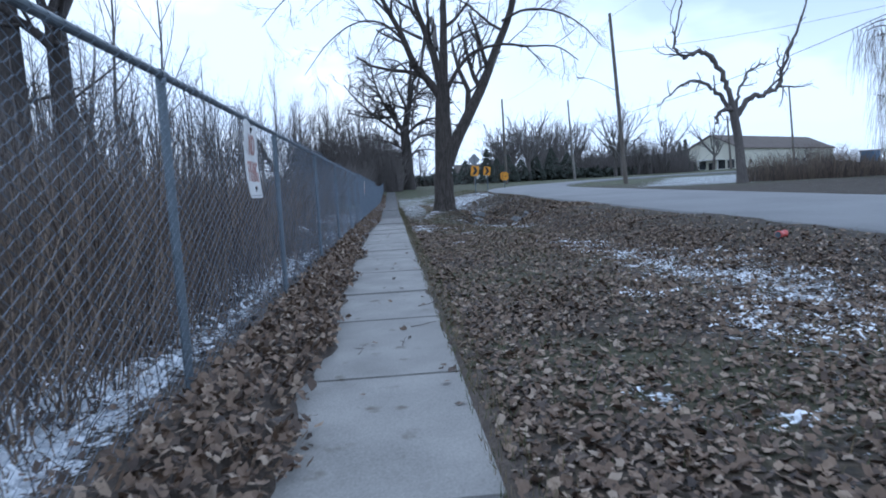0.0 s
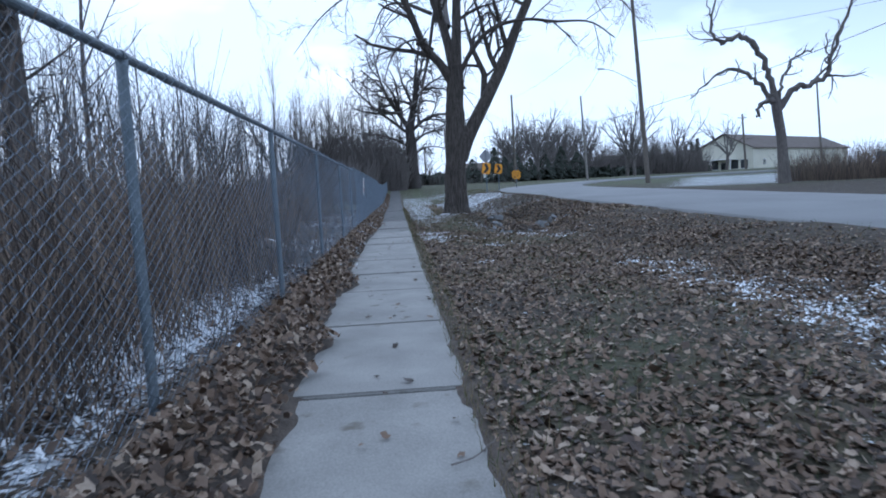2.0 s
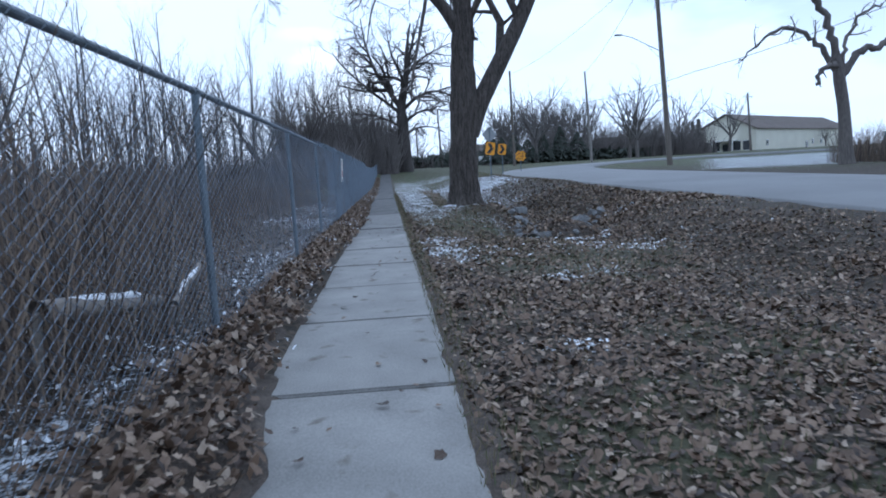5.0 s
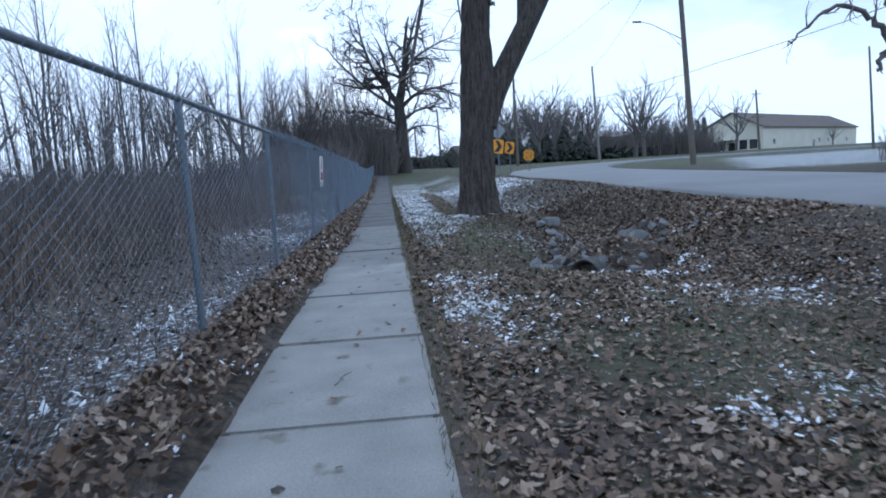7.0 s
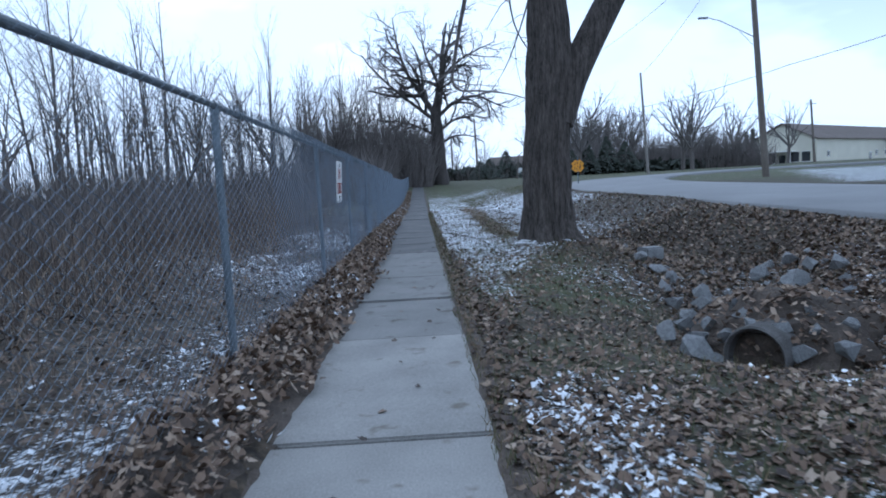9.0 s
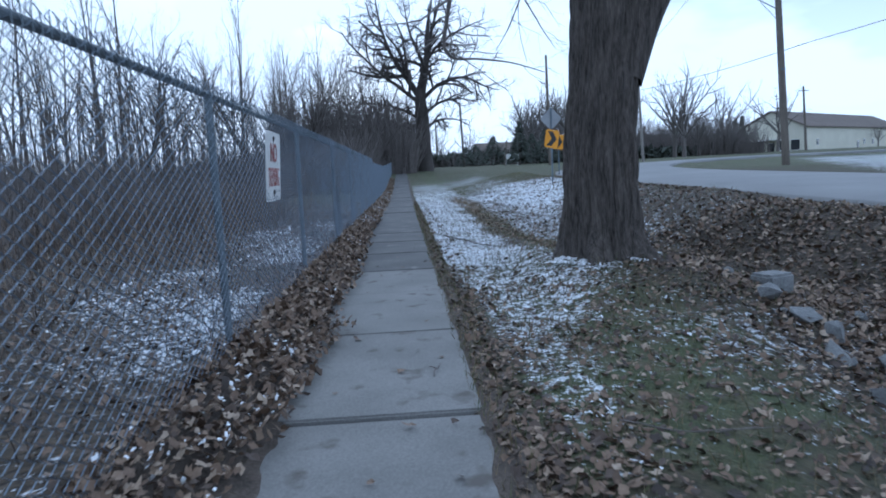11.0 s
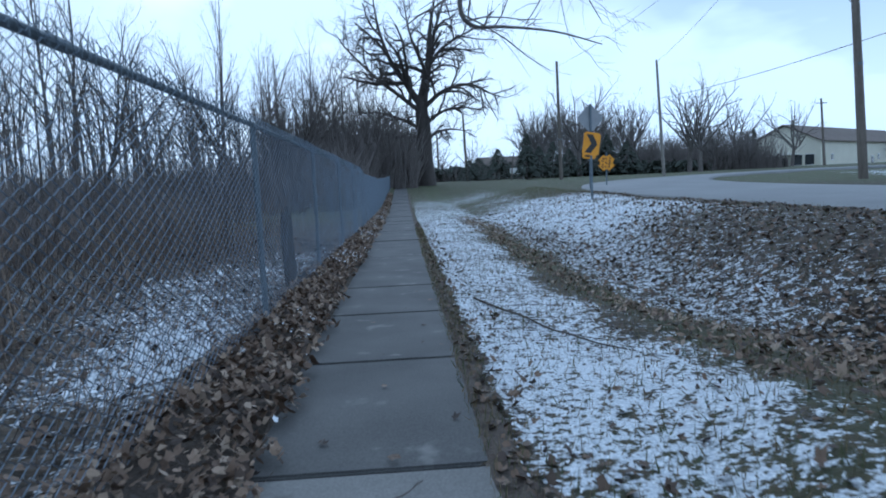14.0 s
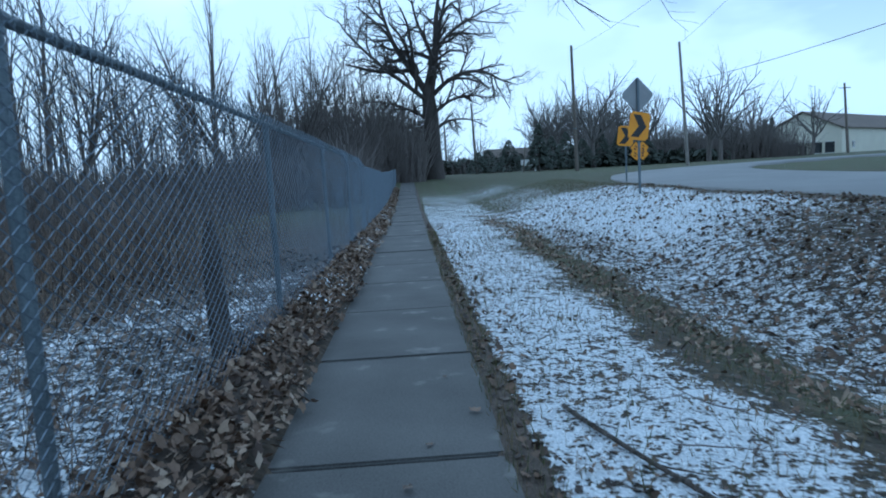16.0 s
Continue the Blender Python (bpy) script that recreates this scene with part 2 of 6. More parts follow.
M_BRICK = mat("reddish_brick", (0.20, 0.10, 0.08), (0.28, 0.15, 0.12), 0.5, 0.08, 0.9, 0.3)


def ground_material():
    """Soil, litter and turf, with snow lying where the attribute puts it, broken up by the lumps of the ground."""
    m = bpy.data.materials.new("ground")
    m.use_nodes = True
    nt = m.node_tree
    L = nt.links.new
    bsdf = nt.nodes["Principled BSDF"]
    bsdf.inputs["Roughness"].default_value = 0.92
    co = nt.nodes.new("ShaderNodeTexCoord")

    def noise_node(size, detail=4):
        n = nt.nodes.new("ShaderNodeTexNoise")
        n.inputs["Scale"].default_value = 1 / size
        n.inputs["Detail"].default_value = detail
        L(co.outputs["Object"], n.inputs["Vector"])
        return n.outputs["Fac"]

    def ramp_node(v, a, b, ca, cb):
        r = nt.nodes.new("ShaderNodeValToRGB")
        r.color_ramp.elements[0].position, r.color_ramp.elements[1].position = a, b
        r.color_ramp.elements[0].color, r.color_ramp.elements[1].color = (*ca, 1), (*cb, 1)
        L(v, r.inputs["Fac"])
        return r.outputs["Color"]

    def mixed(f, a, b):
        x = nt.nodes.new("ShaderNodeMix")
        x.data_type = "RGBA"
        L(f, x.inputs[0]), L(a, x.inputs[6]), L(b, x.inputs[7])
        return x.outputs[2]

    def attribute(name):
        a = nt.nodes.new("ShaderNodeAttribute")
        a.attribute_name = name
        return a.outputs["Fac"]

    lumps, fine = noise_node(0.07), noise_node(0.018, 3)
    litter = ramp_node(lumps, 0.35, 0.68, (0.014, 0.011, 0.008), (0.09, 0.068, 0.045))
    turf = mixed(ramp_node(noise_node(0.35, 5), 0.48, 0.68, (0, 0, 0), (1, 1, 1)), ramp_node(fine, 0.3, 0.7, (0.030, 0.040, 0.016), (0.092, 0.105, 0.044)), ramp_node(fine, 0.3, 0.7, (0.045, 0.036, 0.022), (0.14, 0.11, 0.066)))
    base = mixed(attribute("turf"), litter, turf)
    snow = ramp_node(fine, 0.3, 0.7, (0.44, 0.48, 0.53), (0.80, 0.82, 0.85))
    cover = nt.nodes.new("ShaderNodeMath")
    cover.operation = "ADD"
    broken = nt.nodes.new("ShaderNodeMath")
    broken.operation = "MULTIPLY_ADD"
    broken.inputs[1].default_value, broken.inputs[2].default_value = 3.2, -1.6
    both = nt.nodes.new("ShaderNodeMath")
    both.operation = "MULTIPLY_ADD"
    both.inputs[1].default_value = 0.5
    halved = nt.nodes.new("ShaderNodeMath")
    halved.operation = "MULTIPLY"
    halved.inputs[1].default_value = 0.5
    L(noise_node(0.10, 4), both.inputs[0]), L(noise_node(0.03, 4), halved.inputs[0]), L(halved.outputs[0], both.inputs[2])
    L(both.outputs[0], broken.inputs[0])
    L(attribute("snow"), cover.inputs[0]), L(broken.outputs[0], cover.inputs[1])
    edge = ramp_node(cover.outputs[0], 0.40, 0.62, (0, 0, 0), (1, 1, 1))
    L(mixed(edge, base, snow), bsdf.inputs["Base Color"])
    bp = nt.nodes.new("ShaderNodeBump")
    bp.inputs["Strength"].default_value, bp.inputs["Distance"].default_value = 0.9, 0.03
    L(lumps, bp.inputs["Height"]), L(bp.outputs["Normal"], bsdf.inputs["Normal"])
    return m


M_GROUND = ground_material()

# ---------------- the lie of the land ----------------
WALK_LEFT, WALK_RIGHT = -0.68, 0.49
ROAD_LEFT, ROAD_WIDTH, BEND_Y, BEND_R = 7.5, 6.7, 46.0, 43.0


def road_level(y):
    return 0.0155 * np.clip(y, -40, 150)


def walk_level(y):
    return road_level(y) * smooth(50, 92, y)


def road_inside(x, y):
    """How far inside the carriageway a place lies; negative outside."""
    x, y = np.asarray(x, float), np.asarray(y, float)
    straight = np.minimum(x - ROAD_LEFT, ROAD_LEFT + ROAD_WIDTH - x)
    r = np.hypot(x - ROAD_LEFT - BEND_R, y - BEND_Y)
    bend = np.minimum(BEND_R - r, r - (BEND_R - ROAD_WIDTH))
    ahead = np.minimum(y - (BEND_Y + BEND_R - ROAD_WIDTH), BEND_Y + BEND_R - y)
    return np.where(y < BEND_Y, straight, np.where(x < ROAD_LEFT + BEND_R, bend, ahead))


def height(x, y):
    x, y = np.asarray(x, float), np.asarray(y, float)
    zr, zs = road_level(y), walk_level(y)
    rise = smooth(0.30, 1.0, (x - 0.6) / 6.6)
    z = zs + (zr - 0.02 - zs) * rise
    middle = np.interp(y, [0, 18, 21.2, 22.5, 24, 26.5, 29, 33, 40], [4.5, 4.3, 3.4, 3.4, 3.9, 5.2, 4.9, 3.6, 3.5])
    deep = np.interp(y, [-10, 18, 20.7, 21.5, 25.5, 28, 35, 40, 46, 52], [0.15, 0.15, 0.22, 0.74, 0.6, 0.5, 0.42, 0.2, 0.08, 0])
    z = z - deep * np.exp(-((x - middle) / 1.25) ** 2)
    z = z + 0.24 * np.exp(-(((x - 2.5) / 1.1) ** 2) ** 2 - ((y - 27.6) / 1.7) ** 2)
    z = z + (vnoise(x, y, 0.5) - 0.5) * 0.05 * smooth(0.5, 1.4, np.abs(x)) + (vnoise(x, y, 3, 2) - 0.5) * 0.10 * smooth(1.0, 3, np.abs(x))
    z = z + 0.09 * np.exp(-((x + 1.0) / 0.35) ** 2)
    return z


def snow_cover(x, y):
    """How much snow lies at a place, 0 to 1."""
    x, y = np.asarray(x, float), np.asarray(y, float)

    def patch(cx, cy, rx, ry, amount=1.0):
        return amount * np.exp(-(((x - cx) / rx) ** 2 + ((y - cy) / ry) ** 2))

    s = patch(4.15, 5.8, 1.1, 2.2, 0.66) + patch(4.25, 9.0, 0.9, 2.0, 0.64) + patch(3.8, 12.2, 0.6, 1.6, 0.58) + patch(3.0, 4.2, 0.6, 0.9, 0.42) + patch(1.45, 3.3, 0.2, 0.25, 0.6) + patch(1.95, 2.8, 0.2, 0.15, 0.5)
    s = s + patch(2.5, 6.3, 0.35, 0.3, 0.45) + patch(1.3, 13.4, 0.3, 0.25, 0.5) + patch(1.0, 18.0, 0.35, 1.2, 0.48) + patch(0.85, 19.8, 0.25, 0.8, 0.5) + patch(2.5, 16.2, 0.35, 0.4, 0.58) + patch(1.95, 15.8, 0.25, 0.35, 0.55)
    s = s + patch(3.3, 20.35, 1.0, 0.28, 0.75) + patch(1.15, 19.3, 0.5, 1.5, 0.40) + patch(4.2, 22.0, 0.5, 0.4, 0.5) + patch(5.0, 24.6, 1.4, 1.8, 0.62) + patch(3.6, 18.8, 1.6, 0.8, 0.44) + patch(1.7, 18.0, 0.6, 0.7, 0.14) + patch(4.1, 21.2, 0.6, 0.4, 0.4)
    s = s * (0.62 + 0.72 * vnoise(x, y, 0.45, 61))
    s = 0.66 * (1 - np.exp(-s / 0.66))
    strip = smooth(0.52, 0.70, x) * (1 - smooth(1.75, 2.3, x - 0.06 * np.clip(y - 37, 0, 14) - 0.12 * np.sin(y * 0.7) - 0.5 * (vnoise(x, y, 0.5, 18) - 0.5))) * smooth(26.5, 29.5, y) * (1 - smooth(52, 64, y))
    far_snow = smooth(0.55, 0.8, x) * (1 - smooth(5.0, 6.5, x)) * smooth(41, 47, y) * (1 - smooth(62, 74, y))
    wide = np.interp(y, [20, 25, 26, 26.7, 28], [1.15, 1.35, 1.85, 2.3, 2.9])
    s = s + patch(2.4, 24.9, 0.9, 1.1, 0.34)
    near_tree = smooth(0.6, 0.9, x) * (1 - smooth(-0.35, 0.35, x - wide)) * smooth(21.5, 24.5, y) * (1 - smooth(28, 31, y))
    bank = smooth(2.6, 3.1, x + 0.5 * (vnoise(x, y, 0.6, 19) - 0.5)) * (1 - smooth(6.6, 7.4, x)) * smooth(28.5, 33, y) * (1 - smooth(47, 53, y))
    mound = smooth(3.4, 4.6, x) * (1 - smooth(6.6, 7.5, x)) * smooth(36, 42, y) * (1 - smooth(48, 53, y))
    s = s + 0.63 * strip * (0.80 + 0.4 * vnoise(x, y, 0.8, 15)) + 0.47 * near_tree * (1 - 0.75 * smooth(26.8, 28.5, y)) * (0.75 + 0.5 * vnoise(x, y, 1.1, 5)) + (0.46 - 0.24 * smooth(3.8, 5.6, x) * (1 - smooth(38, 44, y))) * bank + 0.5 * mound
    s = s + 0.40 * far_snow * (0.6 + 0.7 * vnoise(x, y, 1.3, 62))
    beyond = smooth(-1.15, -1.5, x) * (1 - smooth(-5, -14, x)) * (1 - 0.8 * smooth(36, 42, y))
    s = s + beyond * (0.16 + 0.15 * smooth(-2.4, -1.6, x) + 0.18 * smooth(24.5, 28, y) * smooth(-4.2, -2.2, x) + 0.36 * smooth(-3.0, -2.0, x) * (1 - smooth(10.5, 13, y))) * (0.1 + 1.75 * vnoise(x, y, 1.1, 9))
    lawn = smooth(14.5, 15.5, x) * smooth(0, 2.5, x - 15.6 - 0.5 * (y - 42)) * smooth(36, 41, y) * (1 - smooth(62, 80, y)) * (1 - smooth(40, 60, x))
    return np.clip(s + 0.50 * lawn + patch(-1.9, 32.6, 0.8, 1.6, 0.3), 0, 1)


def turf_cover(x, y):
    x, y = np.asarray(x, float), np.asarray(y, float)
    swale = np.exp(-((x - 2.5 + 0.5 * (vnoise(x, y, 0.5, 51) - 0.5)) / 0.40) ** 2) * (0.55 + 0.6 * vnoise(x, y, 0.4, 52)) * smooth(26, 32, y) + 0.6 * smooth(0.6, 0.9, x) * (1 - smooth(2.2, 2.9, x)) * smooth(21, 24, y) * (1 - smooth(28, 31, y))
    far = smooth(46, 58, y)
    early = 0.5 * smooth(0.55, 0.8, x) * (1 - smooth(3.2, 5, x)) * smooth(0.38, 0.7, 0.65 * vnoise(x, y, 1.3, 4) + 0.35 * vnoise(x, y, 0.4, 24)) * (1 - smooth(24, 28, y))
    return np.clip(swale * 0.8 + far * 0.8 + early + 0.5 * smooth(14.5, 16, x) * smooth(30, 40, y), 0, 1)


def spaced(fine_from, fine_to, step, far_from, far_to, grow=1.18):
    mid = list(np.arange(fine_from, fine_to + step / 2, step))
    lo, hi, d = [], [], step
    v = fine_from
    while v > far_from:
        d *= grow
        v -= d
        lo.append(max(v, far_from))
    v, d = mid[-1], step
    while v < far_to:
        d *= grow
        v += d
        hi.append(min(v, far_to))
    return np.array(lo[::-1] + mid + hi)


def grid_mesh(name, xs, ys, z, material):
    gx, gy = np.meshgrid(xs, ys)
    v = np.stack([gx.ravel(), gy.ravel(), z.ravel()], 1)
    n, k = len(xs), len(ys)
    i = (np.arange(k - 1)[:, None] * n + np.arange(n - 1)[None, :]).ravel()
    return np_mesh(name, v, np.stack([i, i + 1, i + n + 1, i + n], 1), material, True), gx.ravel(), gy.ravel()


gxs, gys = spaced(-4, 9, 0.12, -900, 900, 1.13), spaced(-2, 50, 0.18, -300, 1500, 1.10)
gx, gy = np.meshgrid(gxs, gys)
gz = height(gx, gy)
gz = gz - 0.13 * smooth(0.0, 0.25, np.minimum(gx - WALK_LEFT, WALK_RIGHT - gx)) * (gy < 110)
gz = gz - 0.25 * smooth(0.05, 0.5, road_inside(gx, gy))
ground_me, fx, fy = grid_mesh("ground", gxs, gys, gz, M_GROUND)
for attr, values in (("snow", snow_cover(fx, fy)), ("turf", turf_cover(fx, fy))):
    ground_me.attributes.new(attr, "FLOAT", "POINT").data.foreach_set("value", values.astype(np.float32))
tagged(new("ground", ground_me), "leaf-strewn winter ground with patches of thin snow", "ground", kind="structure")


def build_road():
    """The carriageway, bending away to the east, with a worn thick edge."""
    path = [(ROAD_LEFT, y, 1.0, 0.0) for y in np.arange(-120, BEND_Y, 2.0)]
    for a in np.linspace(0, math.pi / 2, 40):
        path.append((ROAD_LEFT + BEND_R * (1 - math.cos(a)), BEND_Y + BEND_R * math.sin(a), math.cos(a), -math.sin(a)))
    path += [(ROAD_LEFT + BEND_R + d, BEND_Y + BEND_R, 0.0, -1.0) for d in np.arange(6, 400, 12)]
    across = np.array([-0.04, 0.0, 0.04, 1.6, ROAD_WIDTH / 2, ROAD_WIDTH - 1.6, ROAD_WIDTH - 0.04, ROAD_WIDTH, ROAD_WIDTH + 0.04])
    lift = np.array([-0.16, 0.0, 0.03, 0.06, 0.09, 0.06, 0.03, 0.0, -0.16])
    v = []
    for i, (x, y, nx, ny) in enumerate(path):
        jag = 0.05 * (HASH[i % 256, 9] - 0.5)
        for a, h in zip(across, lift):
            w = a + (jag if a < 1 else 0)
            v.append((x + nx * w, y + ny * w, float(road_level(y)) + h))
    n = len(across)
    f = [(i * n + j, i * n + j + 1, (i + 1) * n + j + 1, (i + 1) * n + j) for i in range(len(path) - 1) for j in range(n - 1)]
    tagged(new("road", np_mesh("road", v, f, M_ASPHALT, True)), "pale grey asphalt road bending away", "road", kind="structure")


build_road()

# ---------------- scatter: leaves, snow, grass ----------------
def scatter(template_v, template_f, places, sizes, spin, tilt):
    """Many copies of small pieces as one pair of arrays; a template is chosen for each in turn."""
    vs, fs, base = [], [], 0
    n = len(places)
    for k, (tv, tf) in enumerate(zip(template_v, template_f)):
        pick = np.arange(k, n, len(template_v))
        if not len(pick):
            continue
        c, s = np.cos(spin[pick]), np.sin(spin[pick])
        rx, ry = tilt[pick, 0], tilt[pick, 1]
        x, y, z = (tv[None, :, i] * sizes[pick, None] for i in range(3))
        u, w = x * c[:, None] - y * s[:, None], x * s[:, None] + y * c[:, None]
        z = z + u * rx[:, None] + w * ry[:, None]
        v = np.stack([u, w, z], 2) + places[pick][:, None, :]
        f = tf[None] + (np.arange(len(pick)) * len(tv))[:, None, None] + base
        vs.append(v.reshape(-1, 3)), fs.append(f.reshape(-1, tf.shape[1]))
        base += len(pick) * len(tv)
    return np.concatenate(vs), np.concatenate(fs)


def leaf_templates(count):
    """Curled dead leaves with five pointed lobes and a notch between each two."""
    tv, tf = [], []
    for k in range(count):
        r = np.random.default_rng(50 + k)
        n = 10
        a = np.linspace(-math.pi, math.pi, n, endpoint=False) + r.normal(0, 0.09, n)
        rad = np.where(np.arange(n) % 2 == 0, 1.0, 0.70) * (0.75 + 0.45 * r.random(n)) * (0.80 + 0.2 * np.cos(a))
        curl, fold = r.uniform(-0.4, 0.75), r.uniform(0, 3.14)
        v = [(0, 0, 0)] + [(q * math.cos(b), q * math.sin(b) * 0.85, curl * q * q * math.sin(b - fold) ** 2 + r.uniform(-0.08, 0.12)) for q, b in zip(rad, a)]
        tv.append(np.array(v)), tf.append(np.array([(0, 1 + i, 1 + (i + 1) % n) for i in range(n)]))
    return tv, tf


def chip_templates(count):
    """Broken leaf fragments and small oval leaves."""
    tv, tf = [], []
    for k in range(count):
        r = np.random.default_rng(150 + k)
        a = np.linspace(-math.pi, math.pi, 5, endpoint=False)
        rad = 0.55 + 0.6 * r.random(5)
        v = [(q * math.cos(b), q * math.sin(b) * 0.7, r.uniform(-0.15, 0.25)) for q, b in zip(rad, a)]
        tv.append(np.array(v)), tf.append(np.array([(0, 1, 2), (0, 2, 3), (0, 3, 4)]))
    return tv, tf


def lump_templates(count):
    tv, tf = [], []
    for k in range(count):
        r = np.random.default_rng(90 + k)
        n = 7
        a = np.linspace(0, 2 * math.pi, n, endpoint=False)
        q = 0.35 + 0.95 * r.random(n)
        v = [(0, 0, 0.16)] + [(c * math.cos(b), c * math.sin(b) * 0.75, r.uniform(-0.12, 0.06)) for c, b in zip(q, a)]
        tv.append(np.array(v)), tf.append(np.array([(0, 1 + i, 1 + (i + 1) % n) for i in range(n)]))
    return tv, tf


LEAF_V, LEAF_F = leaf_templates(9)
CHIP_V, CHIP_F = chip_templates(7)
LUMP_V, LUMP_F = lump_templates(7)


def spread(n, x0, x1, y0, y1, keep, lift=0.012, level=height):
    x, y = rng.uniform(x0, x1, n), rng.uniform(y0, y1, n)
    ok = rng.random(n) < keep(x, y)
    x, y = x[ok], y[ok]
    return np.stack([x, y, level(x, y) + lift * (0.4 + rng.random(len(x)))], 1)


def litter(name, places, lo, hi, tilt, material, label, v=LEAF_V, f=LEAF_F, category="leaves"):
    n = len(places)
    va, fa = scatter(v, f, places, rng.uniform(lo, hi, n), rng.uniform(0, 6.283, n), rng.normal(0, tilt, (n, 2)))
    tagged(new(name, np_mesh(name, va, fa, material)), label, category, kind="stuff")


def soil_edge(y):
    """Where the soil that has crept over the walk ends."""
    base = np.interp(y, [0, 2.6, 3.2, 3.9, 4.5, 5.3, 6.6, 8.2, 8.6, 9.4, 11.2, 11.9, 12.8, 17.5, 19.8, 20.6, 21.9, 25.3, 26, 28.9, 32, 40],
                     [-0.32, -0.26, -0.27, -0.47, -0.36, -0.25, -0.40, -0.42, -0.32, -0.51, -0.46, -0.32, -0.53, -0.58, -0.56, -0.47, -0.48, -0.48, -0.57, -0.57, -0.66, -0.64])
    flat = 0 * np.asarray(y, float)
    return base + 0.09 * (vnoise(y, flat, 0.35, 3) - 0.5) + 0.07 * (vnoise(y, flat, 0.11, 8) - 0.5)


def walk_side(x, y):
    """The level of the leaf-covered heap between fence and walk."""
    e = soil_edge(y)
    return height(x, y) * smooth(-0.45, -0.7, x) + 0.02 + 0.055 * smooth(0.12, 0.42, e - x) * smooth(-1.4, -1.0, x)


not_road = lambda x, y: road_inside(x, y) < -0.15
right_keep = lambda x, y: not_road(x, y) * np.clip(1.0 - 0.85 * smooth(0.35, 0.85, snow_cover(x, y)) - 0.45 * turf_cover(x, y), 0.06, 1) * (1 - 0.8 * smooth(27, 29, y)) * (1 - 0.7 * smooth(5.5, 6.4, x) * (1 - smooth(20, 24, y))) * (0.34 + 0.66 * smooth(0.34, 0.62, 0.6 * vnoise(x, y, 1.7, 6) + 0.4 * vnoise(x, y, 0.45, 16)))
litter("leaf_litter", spread(26000, 0.52, 7.4, 0.2, 25, right_keep, 0.02), 0.024, 0.05, 0.34, M_LEAF, "brown dead leaves lying thick on the verge")
litter("leaf_litter", spread(17000, 0.52, 7.4, 0.2, 30, right_keep, 0.016), 0.026, 0.052, 0.35, M_LEAF_DARK, "dark wet dead leaves lying on the verge")
litter("leaf_litter", spread(90000, 0.52, 6.8, 0.2, 27, right_keep, 0.014), 0.012, 0.034, 0.4, M_LEAF, "small brown dead leaves and fragments on the verge", CHIP_V, CHIP_F)
litter("leaf_litter", spread(70000, 0.52, 6.8, 0.2, 27, right_keep, 0.014), 0.012, 0.034, 0.4, M_LEAF_DARK, "dark leaf fragments on the verge", CHIP_V, CHIP_F)
bank_keep = lambda x, y: not_road(x, y) * smooth(2.7, 3.5, x) * (0.35 + 0.65 * vnoise(x, y, 0.7, 7)) * np.clip(1.1 - 0.7 * smooth(0.4, 0.9, snow_cover(x, y)), 0, 1)
litter("leaf_litter", spread(19000, 2.6, 7.5, 22, 50, bank_keep, 0.03), 0.025, 0.055, 0.45, M_LEAF_DARK, "dark wet dead leaves on the ditch bank")
litter("leaf_litter", spread(9000, 3.0, 7.3, 22, 32, bank_keep, 0.03), 0.03, 0.06, 0.45, M_LEAF, "brown dead leaves on the ditch bank")
edge_litter = lambda x, y: 1.0 - 0.85 * smooth(0.55, 0.72, x)
litter("leaf_litter", spread(5000, 0.5, 0.95, 18, 48, edge_litter, 0.02), 0.02, 0.045, 0.45, M_LEAF_DARK, "dark dead leaves along the edge of the concrete")
swale_keep = lambda x, y: np.exp(-((x - 2.5) / 0.4) ** 2) * (0.3 + 0.7 * vnoise(x, y, 0.8, 33))
litter("leaf_litter", spread(7000, 1.7, 3.6, 27, 50, swale_keep, 0.03), 0.012, 0.034, 0.45, M_LEAF_DARK, "dark leaf fragments lying along the swale", CHIP_V, CHIP_F)
strip_keep = lambda x, y: 0.35 + 0.65 * smooth(0.45, 0.7, vnoise(x, y, 0.5, 53))
litter("leaf_litter", spread(5500, 0.6, 2.4, 24, 48, strip_keep, 0.02), 0.008, 0.022, 0.5, M_LEAF_DARK, "dark crumbs of leaves showing through the snow", CHIP_V, CHIP_F)
litter("leaf_litter", spread(6500, 1.9, 3.6, 28, 50, swale_keep, 0.03), 0.025, 0.05, 0.45, M_LEAF, "brown dead leaves lying along the swale")
heap_keep = lambda x, y: (1 - smooth(-0.92, -1.06, x) * (1 - smooth(9, 14, y))) * smooth(-0.02, -0.20, x - soil_edge(y) - 0.15 * smooth(22, 27, y) - 0.14 * (vnoise(x, y, 0.3, 27) - 0.5)) * (0.6 + 0.4 * vnoise(x, y, 0.25, 28))
litter("leaf_litter", spread(27000, -1.15, -0.2, 0.2, 26, heap_keep, 0.06, walk_side), 0.016, 0.04, 0.6, M_LEAF, "brown dead leaves drifted along the fence")
litter("leaf_litter", spread(5000, -1.15, -0.2, 0.2, 26, heap_keep, 0.05, walk_side), 0.02, 0.05, 0.6, M_LEAF_DARK, "dark wet leaves drifted along the fence")
litter("leaf_litter", spread(15000, -1.2, -0.2, 26, 40, heap_keep, 0.06, walk_side), 0.016, 0.04, 0.6, M_LEAF, "brown dead leaves drifted along the fence")
litter("leaf_litter", spread(3500, -1.2, -0.2, 26, 40, heap_keep, 0.05, walk_side), 0.02, 0.05, 0.6, M_LEAF_DARK, "dark wet leaves drifted along the fence")
litter("leaf_litter", spread(8000, -1.12, -0.2, 40, 75, heap_keep, 0.05, walk_side), 0.03, 0.07, 0.45, M_LEAF, "brown dead leaves drifted along the fence")
